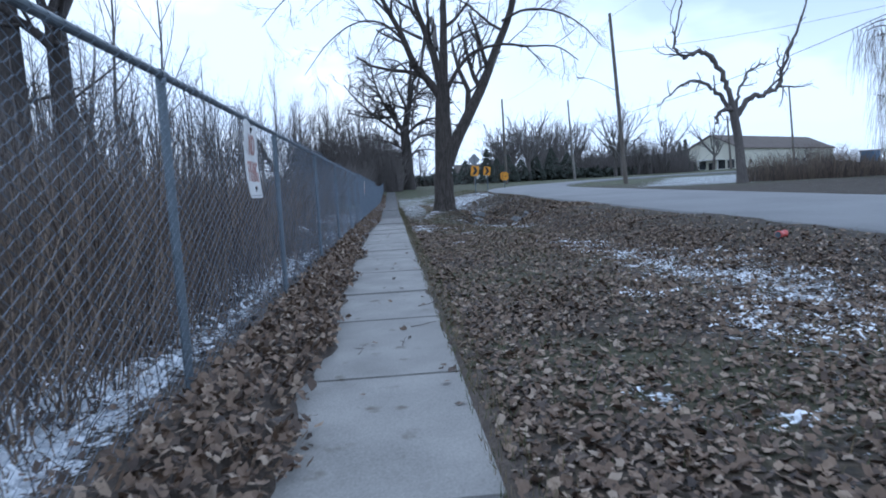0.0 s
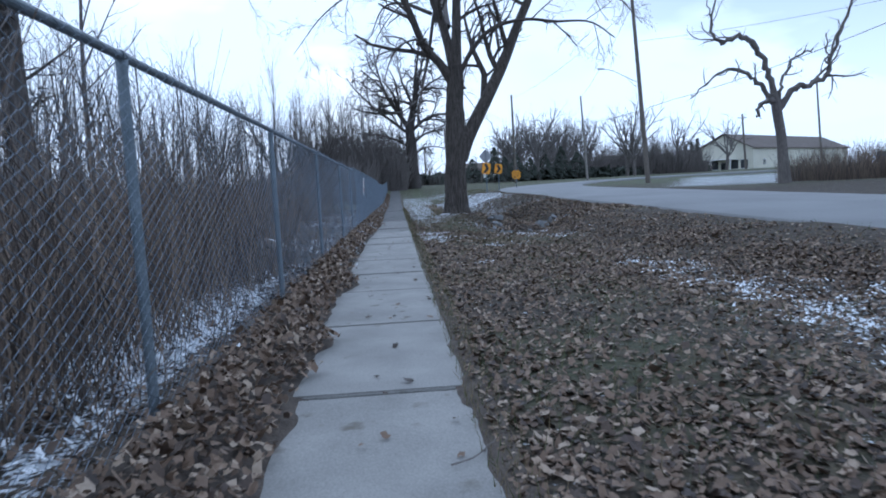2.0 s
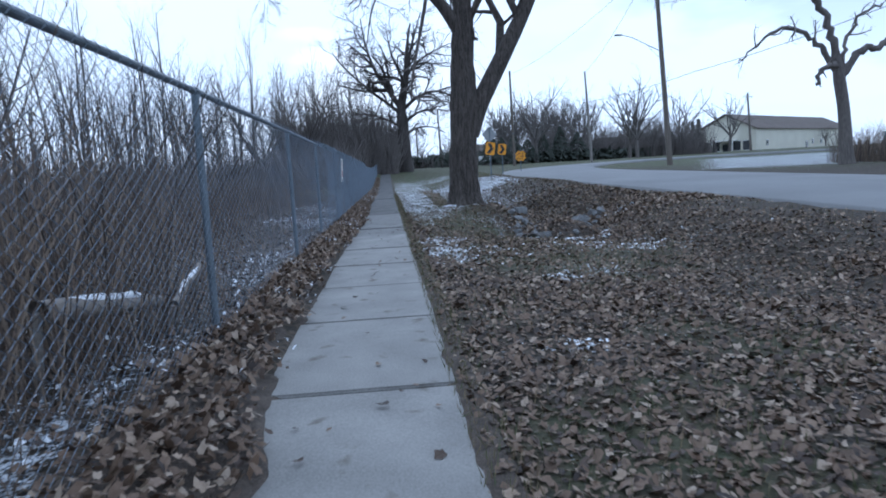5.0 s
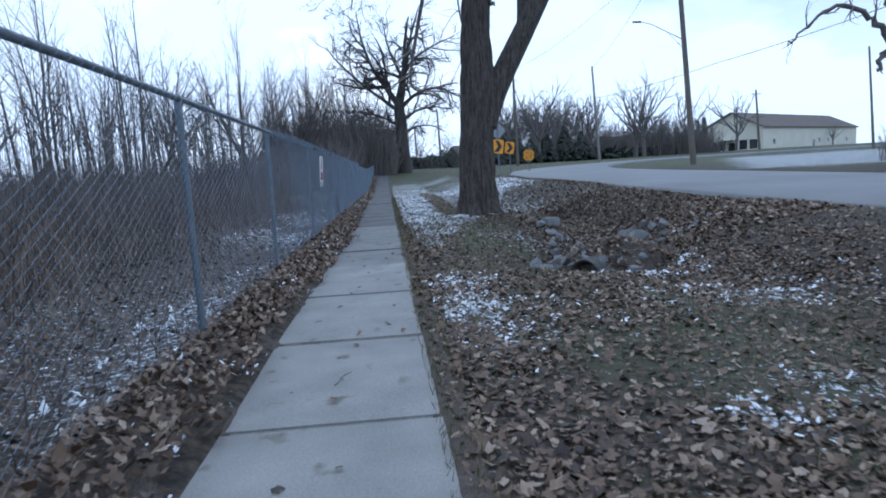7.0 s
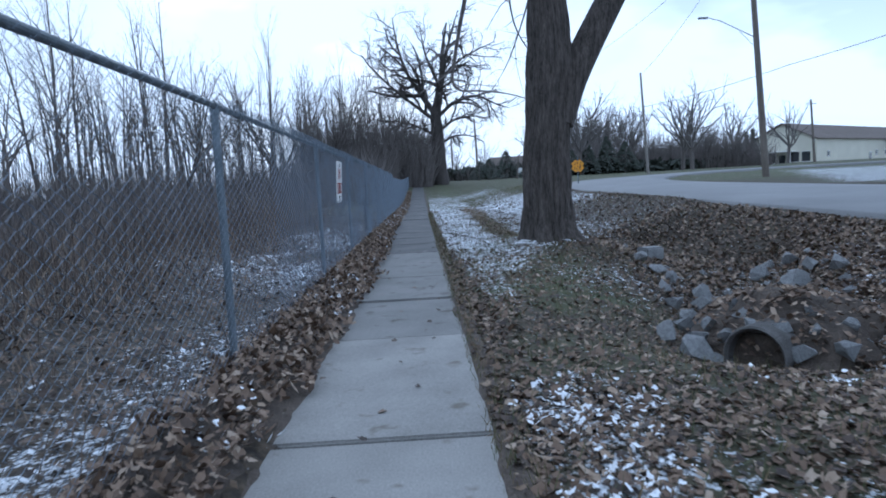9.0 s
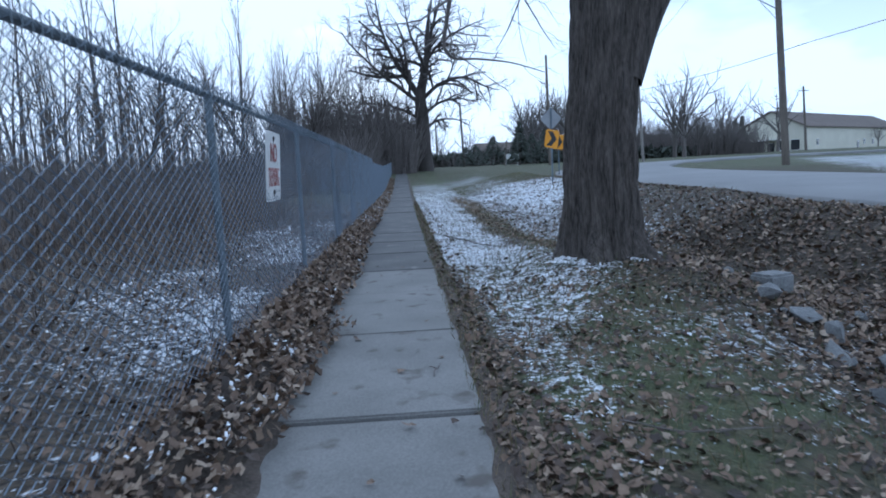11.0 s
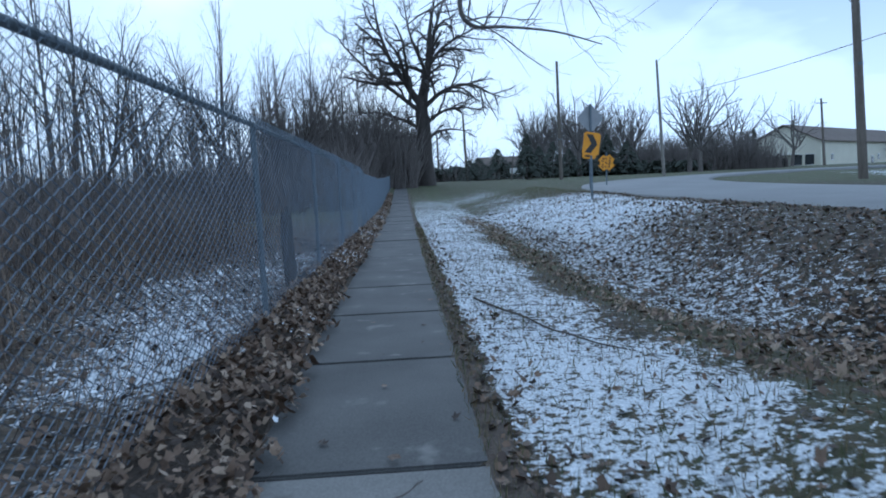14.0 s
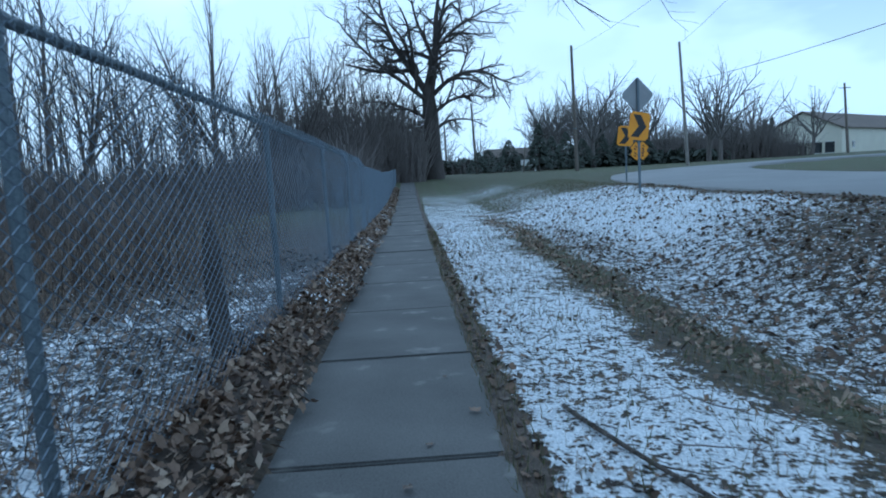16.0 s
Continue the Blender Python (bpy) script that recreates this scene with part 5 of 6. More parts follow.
for a, b in ((-0.15, 0.12), (0.05, 0.17), (0.16, 0.02), (-0.2, -0.08), (0.0, -0.02), (0.1, -0.18), (-0.07, -0.2), (-0.02, 0.28), (0.24, -0.06), (-0.24, 0.03), (0.0, -0.29), (0.13, 0.1)):
    part("marking", box((0.12, 0.004, 0.05), (a, -0.006, b), 0.0), M_BLACK, pc)


def notice_board():
    b = thing("notice_board", "small white board on two posts by the road", "sign", (17.6, 122.0, float(height(17.6, 122.0))))
    part("board", box((2.3, 0.1, 0.95), (0, 0, 1.25), 0.03), M_WHITE, b)
    for s in (-0.95, 0.95):
        part("post", box((0.12, 0.12, 1.7), (s, 0.1, 0.75), 0.01), M_WHITE, b)


notice_board()

# ---------------- culvert and stones ----------------
def rock_mesh(seed):
    r = np.random.default_rng(seed)
    bm = bmesh.new()
    for k in range(10):
        d = r.normal(0, 1, 3)
        d /= np.linalg.norm(d)
        bm.verts.new(d * r.uniform(0.75, 1.0) * np.array((1, 0.8, 0.65)))
    bmesh.ops.convex_hull(bm, input=bm.verts[:])
    for v in [v for v in bm.verts if not v.link_faces]:
        bm.verts.remove(v)
    me = bpy.data.meshes.new("stone")
    bm.to_mesh(me)
    bm.free()
    me.materials.append(M_ROCK)
    return me


ROCKS = [rock_mesh(k) for k in range(9)]


def stone(x, y, size, k, sink=0.5):
    r = np.random.default_rng(k + 400)
    ob = new("stone", ROCKS[k % len(ROCKS)])
    ob.matrix_basis = pose(x, y, float(height(x, y)) + size * 0.55 * (1 - sink), *r.uniform(-25, 25, 2), r.uniform(0, 360)) @ Matrix.Diagonal((size, size, size, 1))
    tagged(ob, "rough grey riprap stone lying in the ditch", "stone", "riprap stones")


PIPE_AT = (3.10, 22.2)


def culvert():
    px, py = PIPE_AT
    r_in, r_out = 0.25, 0.29
    z = float(height(px, py)) + r_in - 0.03
    pipe = thing("culvert_pipe", "old concrete drain pipe with its dark mouth open to the ditch", "pipe", (px, py, z), turn=-52)
    bm = bmesh.new()
    n, long = 28, 2.4
    rings = []
    for rad, y in ((r_in, long), (r_in, 0.03), (r_in + 0.02, 0.0), (r_out - 0.015, 0.0), (r_out, 0.02), (r_out, long)):
        rings.append([bm.verts.new((rad * math.cos(2 * math.pi * i / n), y, rad * math.sin(2 * math.pi * i / n))) for i in range(n)])
    for a, b in zip(rings, rings[1:]):
        for i in range(n):
            bm.faces.new((a[i], a[(i + 1) % n], b[(i + 1) % n], b[i]))
    bm.faces.new(rings[0])
    bmesh.ops.recalc_face_normals(bm, faces=bm.faces[:])
    part("pipe_wall", bm, M_PIPE, pipe)
    part("silt", box((0.36, 1.8, 0.08), (0, 0.95, -r_in + 0.05), 0.02), M_SOIL, pipe, "dark silt in the pipe")
    bank = bmesh.new()
    bmesh.ops.create_icosphere(bank, subdivisions=4, radius=1.0)
    for v in bank.verts:
        v.co *= 1 + 0.18 * (noise.noise(v.co * 2.3) + 0.5 * noise.noise(v.co * 6))
    bmesh.ops.transform(bank, matrix=Matrix.Translation((px + 0.72, py + 0.62, z - 0.30)) @ Matrix.Rotation(radians(-52), 4, "Z") @ Matrix.Diagonal((1.05, 0.9, 0.74, 1)), verts=bank.verts)
    tagged(part("earth_bank", bank, M_SOIL), "earth mound over the drain pipe covered in leaves", "soil", kind="structure")
    keep = []
    r = np.random.default_rng(8)
    for k in range(1100):
        a, e = r.uniform(0, 6.28), r.uniform(0.1, 1.5)
        d = Vector((math.cos(a) * math.cos(e), math.sin(a) * math.cos(e), math.sin(e)))
        p = Matrix.Translation((px + 0.72, py + 0.62, z - 0.30)) @ Matrix.Rotation(radians(-52), 4, "Z") @ Matrix.Diagonal((1.12, 0.96, 0.80, 1)) @ d
        keep.append(p)
    litter("leaf_litter", np.array(keep), 0.02, 0.055, 0.5, M_LEAF, "dead leaves on the mound over the drain")


culvert()
r_st = np.random.default_rng(31)
k_st = 0


def bank_stone(x, y, z, size, k):
    r = np.random.default_rng(k + 900)
    ob = new("stone", ROCKS[k % len(ROCKS)])
    ob.matrix_basis = pose(x, y, z, *r.uniform(-40, 40, 2), r.uniform(0, 360)) @ Matrix.Diagonal((size, size, size, 1))
    tagged(ob, "rough grey riprap stone set in the bank round the drain", "stone", "riprap stones")


def stones_round_mouth():
    """Stones packed against the pipe and up the bank over it."""
    px, py = PIPE_AT
    z = float(height(px, py)) + 0.14
    along, side = Vector((0.788, 0.616, 0)), Vector((0.616, -0.788, 0))
    k = 0
    for s, a, h, size in ((-0.36, 0.05, -0.02, 0.17), (-0.33, 0.22, 0.2, 0.14), (-0.12, 0.22, 0.31, 0.13), (0.12, 0.28, 0.33, 0.15), (0.33, 0.12, 0.16, 0.16), (0.40, -0.02, -0.08, 0.17), (0.62, 0.02, -0.05, 0.15), (-0.55, 0.1, 0.0, 0.15),
                          (0.0, 0.5, 0.36, 0.14), (-0.32, 0.5, 0.36, 0.15), (0.36, 0.42, 0.30, 0.13), (0.66, 0.3, 0.2, 0.17), (-0.62, 0.4, 0.24, 0.13), (-0.15, 0.8, 0.46, 0.15), (0.25, 0.75, 0.42, 0.16), (0.55, 0.7, 0.34, 0.12), (-0.5, 0.8, 0.38, 0.16), (0.9, 0.2, 0.1, 0.13)):
        p = Vector((px, py, z)) + along * a + side * s
        bank_stone(p.x, p.y, max(p.z + h, float(height(p.x, p.y)) + size * 0.2), size, k)
        k += 1


stones_round_mouth()
for sx, sy, ss in ((2.56, 22.12, 0.22), (2.48, 22.6, 0.19), (2.8, 22.75, 0.18), (3.42, 22.25, 0.2), (3.55, 21.98, 0.14), (4.04, 23.0, 0.27), (3.8, 22.53, 0.22), (4.29, 23.12, 0.2), (3.97, 23.51, 0.24), (3.17, 23.68, 0.2), (3.0, 23.4, 0.16), (4.6, 23.4, 0.17),
                   (4.76, 24.26, 0.26), (4.45, 24.0, 0.2), (4.58, 24.5, 0.22), (4.95, 24.6, 0.18), (4.3, 24.4, 0.16), (5.24, 26.0, 0.22), (5.0, 25.6, 0.19), (5.5, 25.7, 0.17), (5.21, 24.2, 0.18), (3.87, 24.9, 0.2), (3.6, 24.5, 0.17), (3.48, 25.5, 0.17), (3.4, 25.9, 0.14),
                   (3.2, 24.3, 0.18), (3.35, 24.9, 0.16), (3.6, 25.3, 0.13), (5.3, 24.9, 0.15), (4.1, 22.2, 0.13)):
    stone(sx, sy, ss * 1.2, k_st, 0.35)
    k_st += 1
for _ in range(30):
    sy = r_st.uniform(23.2, 27.0)
    sx = r_st.uniform(3.2, 5.8)
    if math.hypot(sx - 3.2, sy - 22.3) < 0.45:
        continue
    stone(sx, sy, r_st.uniform(0.05, 0.12), k_st)
    k_st += 1


# ---------------- small things ----------------
def drinks_can():
    x, y = 6.1, 9.5
    can = thing("drinks_can", "crushed red drinks can lying in the leaves", "can", (x, y, float(height(x, y)) + 0.07), turn=30)
    bm = bmesh.new()
    prof = [(0.048, -0.105), (0.06, -0.09), (0.052, 0.01), (0.06, 0.09), (0.048, 0.105)]
    rings = [[bm.verts.new((l, rad * math.cos(2 * math.pi * i / 14), rad * math.sin(2 * math.pi * i / 14) * (0.8 if abs(l) < 0.05 else 1))) for i in range(14)] for rad, l in prof]
    for a, b in zip(rings, rings[1:]):
        for i in range(14):
            bm.faces.new((a[i], a[(i + 1) % 14], b[(i + 1) % 14], b[i]))
    part("body", bm, M_CAN, can)
    for s in (-0.105, 0.105):
        part("lid", rod((s - 0.004, 0, 0), (s + 0.004, 0, 0), 0.048, sides=14), M_STEEL, can)


drinks_can()


def snowy_log(p, q, r, label):
    d = (Vector(q) - Vector(p)).length
    log = thing("log", label, "log", p)
    rr = np.random.default_rng(int(d * 100))
    line = wander(rr, (0, 0, 0), Vector(q) - Vector(p), d, 7, 0.05, 0)
    vs, fs = [], []
    tube(vs, fs, 0, line, np.linspace(r, r * 0.7, 8), 10)
    part("stem", np_mesh("stem", np.concatenate(vs), np.concatenate(fs), M_LOG, True), None, log)
    vs, fs = [], []
    tube(vs, fs, 0, line[1:7] + (0, 0, r * 0.62), np.array([0.25, 0.55, 0.6, 0.5, 0.6, 0.2]) * r, 8)
    part("snow_cap", np_mesh("snow_cap", np.concatenate(vs), np.concatenate(fs), M_SNOW, True), None, log, "snow lying along the top")
    for k in (0.12, 0.88):
        a = line[int(k * 7)]
        part("prop", rod((a[0], a[1], a[2]), (a[0] - 0.08, a[1] + 0.05, -p[2]), 0.025, 0.03, 7), M_LOG, log)


snowy_log((-1.85, 13.05, 0.52), (-1.75, 14.6, 0.42), 0.075, "fallen branch with snow on top behind the fence")
snowy_log((-1.6, 14.5, 0.25), (-1.75, 16.3, 0.44), 0.04, "thin fallen branch with snow on top behind the fence")


def stump():
    x, y = -1.30, 33.95
    s = thing("broken_post", "split dark wooden post standing behind the fence", "post", (x, y, float(height(x, y))))
    for name, foot, top, r0, seed in (("stem", (0.03, 0, -0.1), (0.0, 0.02, 1.0), 0.062, 4), ("splinter", (-0.03, 0.03, -0.1), (-0.11, 0.02, 0.93), 0.04, 6)):
        rr = np.random.default_rng(seed)
        d = np.array(top) - np.array(foot)
        line = wander(rr, foot, d, float(np.linalg.norm(d)), 8, 0.02, 0)
        vs, fs = [], []
        tube(vs, fs, 0, line, r0 * np.array([1.2, 1.1, 1.05, 1.0, 1.0, 0.95, 0.95, 0.8, 0.35]), 9)
        part(name, np_mesh(name, np.concatenate(vs), np.concatenate(fs), M_DARKBARK, True), None, s)


stump()


def twig_on(p, turn, long, level):
    rr = np.random.default_rng(int(abs(p[0] * 100 + p[1] * 10)))
    line = wander(rr, (0, 0, 0.008), (1, 0, 0), long, 8, 0.16, 0)
    line[:, 2] = np.abs(line[:, 2]) * 0.4 + 0.006
    vs, fs = [], []
    base = tube(vs, fs, 0, line, np.linspace(0.0045, 0.002, 9), 5)
    side = wander(rr, line[5], (0.6, 0.7, 0), long * 0.3, 4, 0.1, 0)
    side[:, 2] = 0.01
    tube(vs, fs, base, side, np.linspace(0.004, 0.002, 5), 4)
    ob = new("twig", np_mesh("twig", np.concatenate(vs), np.concatenate(fs), M_TWIG, True))
    ob.matrix_basis = pose(p[0], p[1], level, 0, 0, turn)
    tagged(ob, "thin dark fallen twig lying on the ground", "twig", "fallen twigs")


for tx, ty, tt, tl, on in ((0.12, 4.75, 75, 0.2, 1), (0.2, 5.4, 20, 0.25, 1), (-0.2, 4.6, 100, 0.25, 1), (0.3, 6.35, 25, 0.3, 1), (-0.1, 16.8, 60, 0.2, 1), (0.25, 24.2, 85, 0.25, 1), (0.05, 28.4, 15, 0.2, 1),
                           (1.1, 23.3, -40, 0.7, 0), (1.78, 30.25, -105, 0.4, 0), (1.2, 32.1, -25, 0.5, 0), (1.7, 32.4, 130, 0.6, 0), (1.5, 25.3, -35, 1.0, 0), (2.0, 26.0, 45, 0.8, 0)):
    twig_on((tx, ty), tt, tl, 0.006 if on else float(height(tx, ty)) + 0.03)



def fallen_branch(p, turn, long):
    rr = np.random.default_rng(64)
    line = wander(rr, (0, 0, 0), (1, 0, 0), long, 14, 0.07, 0)
    line[:, 2] = 0.012
    vs, fs = [], []
    base = tube(vs, fs, 0, line, np.linspace(0.013, 0.005, 15), 6)
    for k, s in ((4, 1), (7, -1), (10, 1), (12, -1)):
        side = wander(rr, line[k], (0.8, 0.5 * s, 0), 0.3, 4, 0.12, 0)
        side[:, 2] = 0.012
        base = tube(vs, fs, base, side, np.linspace(0.005, 0.002, 5), 4)
    me = np_mesh("fallen_branch", np.concatenate(vs), np.concatenate(fs), M_BARK, True)
    ob = new("fallen_branch", me)
    world_at = pose(p[0], p[1], 0, 0, 0, turn)
    for v in me.vertices:
        q = world_at @ v.co
        v.co.z += float(height(q.x, q.y)) + 0.012
    ob.matrix_basis = world_at
    tagged(ob, "long thin dark branch fallen across the snowy verge", "branch")


fallen_branch((0.85, 32.7), -78, 2.7)
slab = thing("stone_slab", "pale concrete block half sunk in the verge", "stone", (3.7, 26.4, float(height(3.7, 26.4)) + 0.06), turn=20)
part("block", box((0.34, 0.26, 0.2), (0, 0, 0), 0.025), M_ROCK, slab)

# ---------------- the far side ----------------
def hall():
    """A cream hall with a low brown roof, standing beyond the bend."""
    h = thing("hall", "long cream hall with a low brown gable roof", "building", (88, 155, 1.6), turn=35)
    w, long, eave, ridge = 15.0, 62.0, 5.9, 9.6
    part("wall", box((long, 0.3, eave), (long / 2, 0.15, eave / 2)), M_SIDING, h, "cream long wall")
    part("wall", box((long, 0.3, eave), (long / 2, w - 0.15, eave / 2)), M_SIDING, h)
    for x in (0.15, long - 0.15):
        bm = bmesh.new()
        prof = [(0.3, 0), (w - 0.3, 0), (w - 0.3, eave), (w / 2, ridge - 0.15), (0.3, eave)]
        lo, hi = [bm.verts.new((x - 0.15, a, b)) for a, b in prof], [bm.verts.new((x + 0.15, a, b)) for a, b in prof]
        bm.faces.new(lo), bm.faces.new(hi[::-1])
        for i in range(5):
            bm.faces.new((lo[i], lo[(i + 1) % 5], hi[(i + 1) % 5], hi[i]))
        part("gable_wall", bm, M_SIDING, h)
    for s in (0, 1):
        bm = bmesh.new()
        ya, yb = (-0.5, w / 2) if not s else (w + 0.5, w / 2)
        q = [(-0.6, ya, eave - 0.25), (long + 0.6, ya, eave - 0.25), (long + 0.6, yb, ridge), (-0.6, yb, ridge)]
        a, b = [bm.verts.new(c) for c in q], [bm.verts.new((c[0], c[1], c[2] + 0.25)) for c in q]
        bm.faces.new(a), bm.faces.new(b[::-1])
        for i in range(4):
            bm.faces.new((a[i], a[(i + 1) % 4], b[(i + 1) % 4], b[i]))
        bmesh.ops.recalc_face_normals(bm, faces=bm.faces[:])
        part("roof", bm, M_ROOF, h, "brown roof slope")

    def opening(name, x, y, z, sx, sy, sz):
        win = part(name, box((sx, sy, sz), (x, y, z), 0.02), M_GLASS, h, "dark glass")
        for dz in (-sz / 2, sz / 2):
            part("frame", box((sx + 0.12, sy + 0.1, 0.12), (x, y, z + dz)), M_WHITE, win)

    for yy in (2.2, 4.6, 9.8, 12.4):
        opening("window", 0.0, yy, 2.0, 0.12, 1.8, 2.3)
    opening("door", 0.0, 7.4, 1.3, 0.12, 1.5, 2.6)
    for xx in (6, 34, 40, 54):
        opening("window", xx, 0.0, 2.4, 1.2, 0.12, 1.3)
    opening("door", 30, 0.0, 1.3, 1.4, 0.12, 2.5)
    part("canopy", box((2.2, 6.0, 0.25), (-1.0, 7.4, 3.3), 0.03), M_WHITE, h)
    for yy in (4.8, 10.0):
        part("canopy_post", box((0.2, 0.2, 3.2), (-1.9, yy, 1.6)), M_WHITE, h)


hall()


def low_house(x, y, w, d, e, material, label, turn=0.0):
    h = thing("house", label, "building", (x, y, 2.0), "distant houses", turn)
    for n, s, at in (("wall", (w, 0.3, e), (0, -d / 2, e / 2)), ("wall", (w, 0.3, e), (0, d / 2, e / 2)), ("wall", (0.3, d - 0.3, e), (-w / 2, 0, e / 2)), ("wall", (0.3, d - 0.3, e), (w / 2, 0, e / 2))):
        part(n, box(s, at), material, h)
    for s in (-1, 1):
        bm = bmesh.new()
        q = [(-w / 2 - 0.5, s * (d / 2 + 0.5), e - 0.1), (w / 2 + 0.5, s * (d / 2 + 0.5), e - 0.1), (w / 2 + 0.5, 0, e + d * 0.28), (-w / 2 - 0.5, 0, e + d * 0.28)]
        a, b = [bm.verts.new(c) for c in q], [bm.verts.new((c[0], c[1], c[2] + 0.2)) for c in q]
        bm.faces.new(a), bm.faces.new(b[::-1])
        for i in range(4):
            bm.faces.new((a[i], a[(i + 1) % 4], b[(i + 1) % 4], b[i]))
        bmesh.ops.recalc_face_normals(bm, faces=bm.faces[:])
        part("roof", bm, M_ROOF, h)
    for s in (-1, 1):
        bm = bmesh.new()
        tri = [(-d / 2 + 0.1, e - 0.05), (d / 2 - 0.1, e - 0.05), (0, e + d * 0.27)]
        a, b = [bm.verts.new((s * w / 2 - 0.12, p, q)) for p, q in tri], [bm.verts.new((s * w / 2 + 0.12, p, q)) for p, q in tri]
        bm.faces.new(a), bm.faces.new(b[::-1])
        for i in range(3):
            bm.faces.new((a[i], a[(i + 1) % 3], b[(i + 1) % 3], b[i]))
        bmesh.ops.recalc_face_normals(bm, faces=bm.faces[:])
        part("gable", bm, material, h)
    for k in range(3):
        win = part("window", box((1.2, 0.1, 1.2), (-w * 0.3 + k * w * 0.3, -d / 2 - 0.16, e * 0.55), 0.02), M_GLASS, h)
        part("sill", box((1.4, 0.2, 0.1), (-w * 0.3 + k * w * 0.3, -d / 2 - 0.2, e * 0.55 - 0.65)), M_WHITE, win)


low_house(24, 175, 12, 8, 3.2, M_BRICK, "distant low reddish house behind the trees")
low_house(60, 165, 16, 9, 2.6, M_WHITE, "distant low white house behind the hedge", 10)
low_house(76, 190, 14, 9, 2.6, M_WHITE, "distant low white house behind the hedge", 5)


def blue_shed():
    s = thing("shed", "small blue shed beside the hall", "shed", (119, 150, 1.2), turn=30)
    part("body", box((4, 3, 3.6), (0, 0, 1.8), 0.05), M_BLUE, s)
    part("roof", box((4.4, 3.4, 0.3), (0, 0, 3.7), 0.05), M_GREYBACK, s)


blue_shed()


def evergreen(name, x, y, tall, wide, label, seed):
    """A dense evergreen: a stem and tiers of drooping needle sprays."""
    r = np.random.default_rng(seed)
    z0 = float(height(x, y))
    ob = thing(name, label, "tree", (x, y, z0), "evergreens")
    part("trunk", rod((0, 0, -0.1), (0, 0, tall * 0.95), tall * 0.02, 0.02, 8), M_WOODS, ob)
    n = int(420)
    f = r.random(n) ** 0.8
    rad = wide * (1 - f) * (0.55 + 0.5 * r.random(n)) + 0.1
    a = r.uniform(0, 6.28, n)
    p = np.stack([rad * np.cos(a), rad * np.sin(a), 0.05 * tall + f * tall * 0.95], 1)
    out = np.stack([np.cos(a), np.sin(a), np.full(n, -0.35)], 1)
    side = np.stack([-np.sin(a), np.cos(a), np.zeros(n)], 1)
    s = (0.10 + 0.13 * (1 - f))[:, None] * tall * 0.55 * r.uniform(0.5, 1.1, (n, 1))
    v = np.stack([p - out * s * 0.6, p + side * s * 0.5, p + out * s, p - side * s * 0.5, p + np.array((0, 0, 1)) * s * 0.4], 1)
    fc = np.array([(0, 1, 4), (1, 2, 4), (2, 3, 4), (3, 0, 4)])
    part("crown", np_mesh("crown", v.reshape(-1, 3), (fc[None] + (np.arange(n) * 5)[:, None, None]).reshape(-1, 3), M_EVERGREEN), None, ob, "dense dark needles")


for i, (ex, ey, et, ew) in enumerate(((16.7, 110, 6.0, 1.7), (13.2, 112, 4.2, 2.2), (18.8, 112, 4.4, 2.0), (21.2, 114, 5.0, 2.2), (24.0, 116, 4.0, 2.4), (9.6, 116, 3.0, 2.0), (11.5, 120, 3.4, 2.4), (74.2, 158.7, 7.5, 1.2), (76.0, 159.5, 8.2, 1.2), (72.2, 158, 6.6, 1.2),
                                      (27, 118, 5.5, 2.2), (30.5, 119, 6.0, 2.4), (33.5, 119, 5.0, 2.6))):
    evergreen("evergreen", ex, ey, et, ew, "dark evergreen standing beyond the road", 60 + i)


def hedge(points, tall, wide, label):
    """A clipped dark hedge as a mass of small sprays."""
    r = np.random.default_rng(len(label))
    pts = []
    for (xa, ya), (xb, yb) in zip(points, points[1:]):
        n = int(math.hypot(xb - xa, yb - ya) * 55)
        t = r.random(n)
        pts.append(np.stack([xa + (xb - xa) * t + r.normal(0, wide / 3, n), ya + (yb - ya) * t + r.normal(0, wide / 3, n), r.random(n) * tall], 1))
    p = np.concatenate(pts)
    p[:, 2] += height(p[:, 0], p[:, 1])
    va, fa = scatter(LUMP_V, LUMP_F, p, r.uniform(0.25, 0.6, len(p)), r.uniform(0, 6.28, len(p)), r.normal(0, 0.9, (len(p), 2)))
    tagged(new("hedge", np_mesh("hedge", va, fa, M_EVERGREEN)), label, "hedge", kind="stuff")


hedge([(22, 118), (40, 122), (60, 132), (73, 150)], 1.5, 2.0, "low dark hedge along the far side of the bend")
hedge([(4, 127), (14, 130), (24, 128)], 2.0, 3.0, "dark far shrubs along the road")

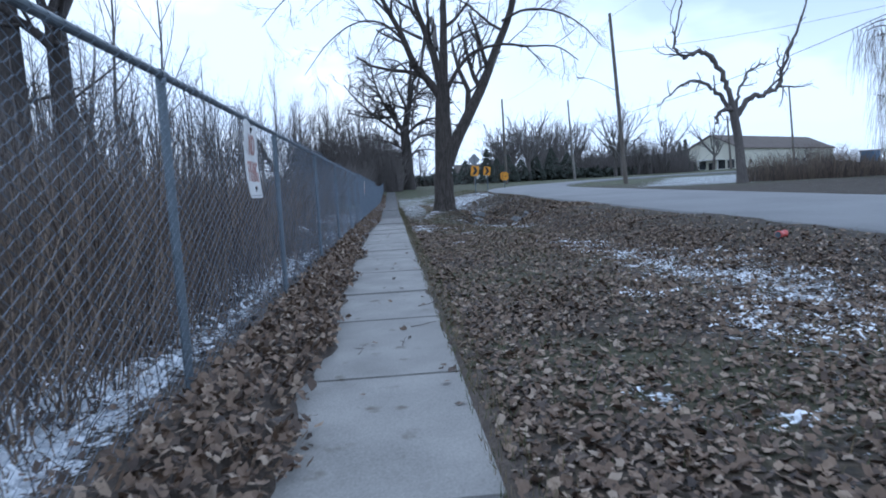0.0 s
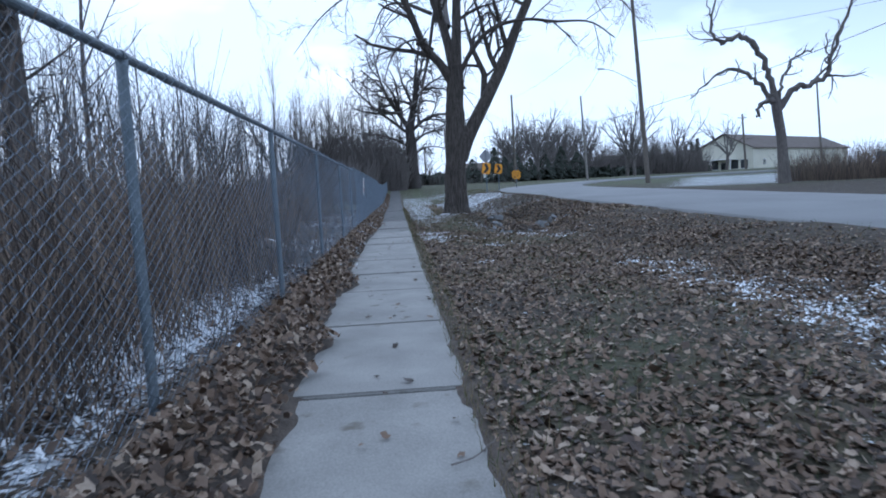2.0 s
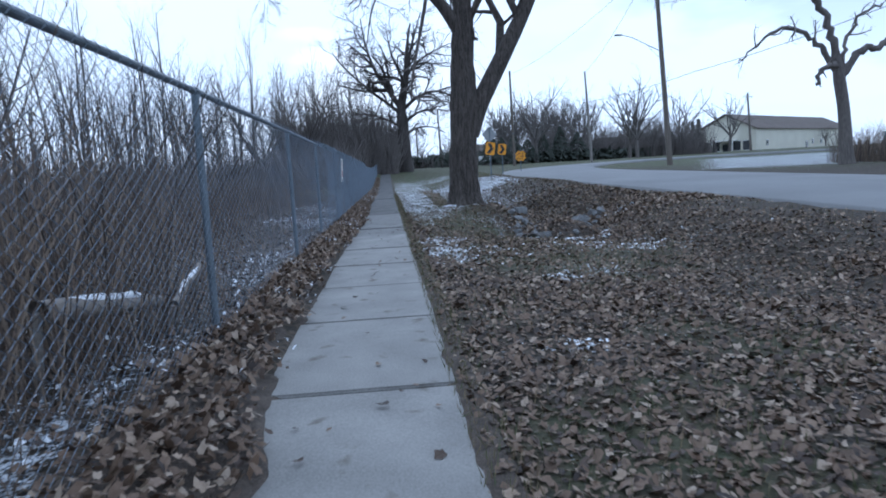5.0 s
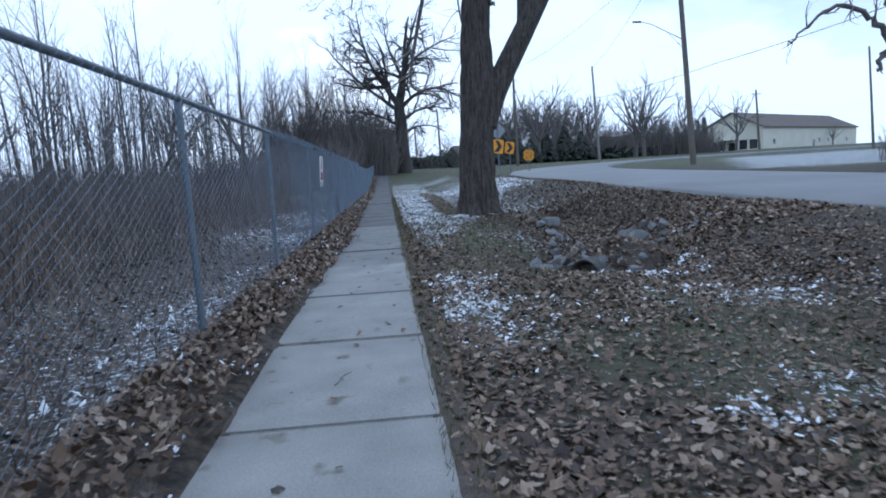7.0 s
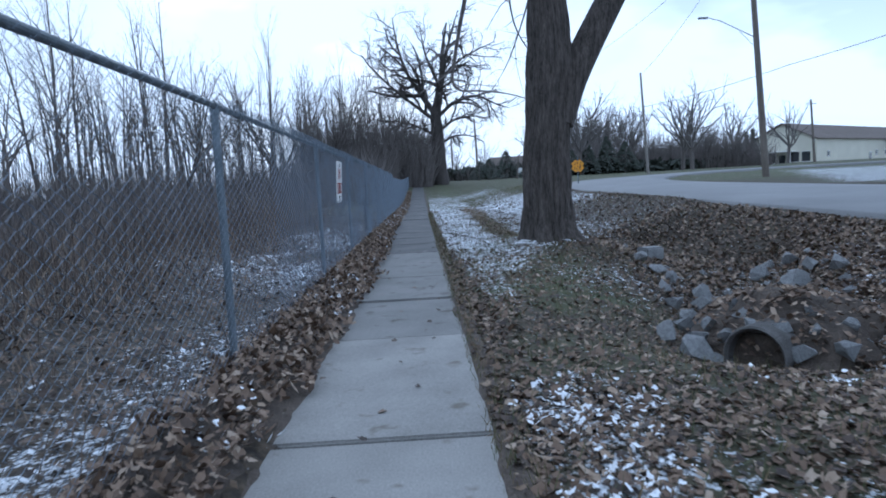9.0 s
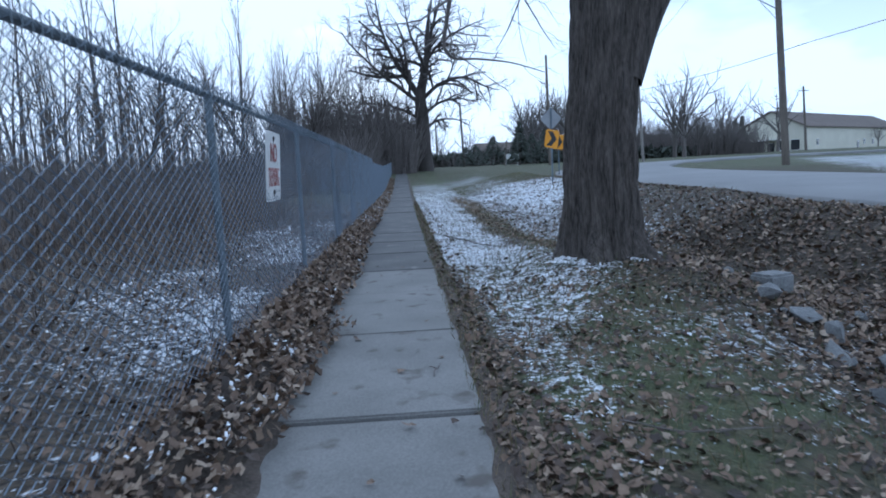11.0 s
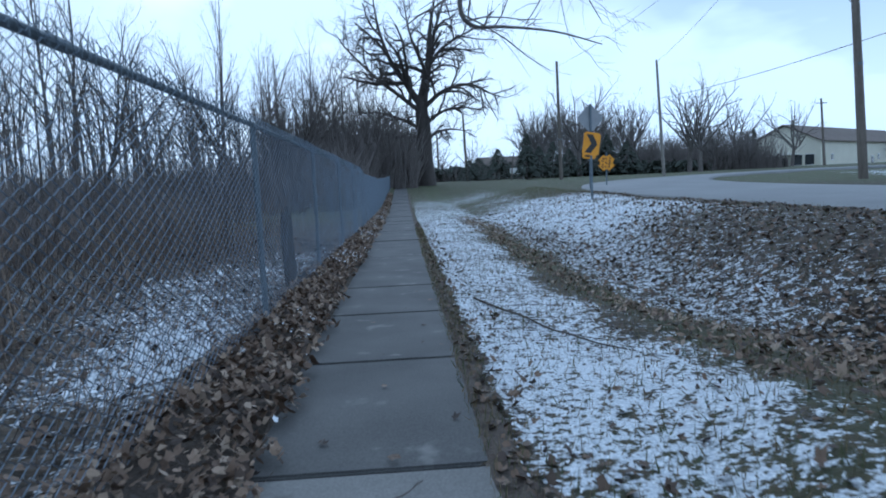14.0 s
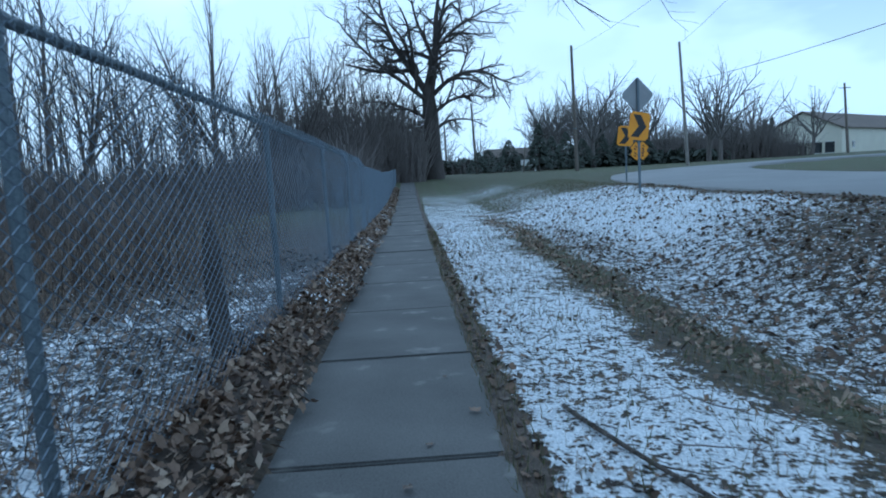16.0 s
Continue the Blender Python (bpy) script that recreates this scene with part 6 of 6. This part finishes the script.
r_far = np.random.default_rng(19)
for k in range(36):
    fxx, fyy = r_far.uniform(24, 60), r_far.uniform(112, 165)
    s = r_far.uniform(1.15, 1.65) if fxx < 44 else r_far.uniform(0.6, 1.0)
    planted("distant_tree", "bare distant tree beyond the bend of the road", "tree", (fxx, fyy, float(height(fxx, fyy))), *TALL[k % 5], r_far.uniform(0, 360), s, "distant trees")
for fxx, fyy, s, k in ((66.8, 150, 1.6, 1), (78.0, 149, 1.5, 3), (86, 205, 1.0, 0), (120, 175, 0.7, 1), (131, 160, 0.7, 2), (110, 230, 1.0, 3), (150, 170, 0.8, 0), (8, 150, 0.8, 1), (14, 155, 0.9, 2), (19, 150, 0.75, 3), (4, 160, 0.9, 0), (-2, 150, 1.0, 1),
                       (62, 150, 0.6, 2), (66, 160, 0.6, 0), (28, 170, 1.0, 1), (-6, 130, 1.0, 3), (1, 140, 0.8, 2)):
    planted("distant_tree", "bare distant tree beyond the bend of the road", "tree", (fxx, fyy, float(height(fxx, fyy))), *TALL[k], r_far.uniform(0, 360), s, "distant trees")


def parked_car(x, y, turn, material, label):
    car = thing("car", label, "car", (x, y, float(height(x, y))), "parked cars", turn)
    body = box((4.3, 1.75, 0.65), (0, 0, 0.62), 0.12)
    part("body", body, material, car)
    cab = box((2.3, 1.55, 0.55), (-0.15, 0, 1.2), 0.16)
    for v in cab.verts:
        if v.co.z > 1.2:
            v.co.x = -0.15 + (v.co.x + 0.15) * 0.8
    part("cabin", cab, M_GLASS, car, "dark glazed cabin")
    for sx in (-1.35, 1.35):
        for sy in (-0.8, 0.8):
            wheel = part("wheel", rod((sx, sy - 0.1, 0.32), (sx, sy + 0.1, 0.32), 0.32, sides=18), M_BLACK, car)
            part("rim", rod((sx, sy - 0.11, 0.32), (sx, sy + 0.11, 0.32), 0.18, sides=12), M_STEEL, wheel)


parked_car(52, 138, 20, M_WHITE, "white car parked beyond the hedge")
parked_car(57, 141, 20, M_GREYBACK, "grey car parked beyond the hedge")
parked_car(47, 136, 20, M_BLACK, "dark car parked beyond the hedge")

# ---------------- the walk's slabs, last ----------------
JOINTS = [-2.9, -1.15, 0.6, 2.36, 4.04, 5.85, 7.42, 9.34, 11.23, 12.83, 14.57, 16.24, 17.86, 19.73, 21.86, 23.62, 25.39, 27.12, 28.7, 30.47, 32.22, 33.95, 35.67]
while JOINTS[-1] < 108:
    JOINTS.append(JOINTS[-1] + 1.75)
walkway = thing("pavement", "narrow concrete walk of worn grey slabs", "pavement", kind="structure")
for i in range(len(JOINTS) - 1):
    y0, y1 = JOINTS[i] + 0.017, JOINTS[i + 1] - 0.017
    z0, z1 = float(walk_level(y0)), float(walk_level(y1))
    tip, tip2 = 0.016 * (HASH[i, 3] - 0.5), 0.012 * (HASH[i, 5] - 0.5)
    bm = box((WALK_RIGHT - WALK_LEFT, y1 - y0, 0.11), ((WALK_LEFT + WALK_RIGHT) / 2, (y0 + y1) / 2, -0.055), 0.012)
    for v in bm.verts:
        f = (v.co.y - y0) / (y1 - y0)
        v.co.z += z0 + (z1 - z0) * f + tip * (f - 0.5) + tip2
        v.co.x += 0.015 * (HASH[i, 8] - 0.5)
    part("slab", bm, M_CONCRETE_OLD if y0 > 28 else M_CONCRETE_MID if y0 > 21.5 else M_CONCRETE, walkway)
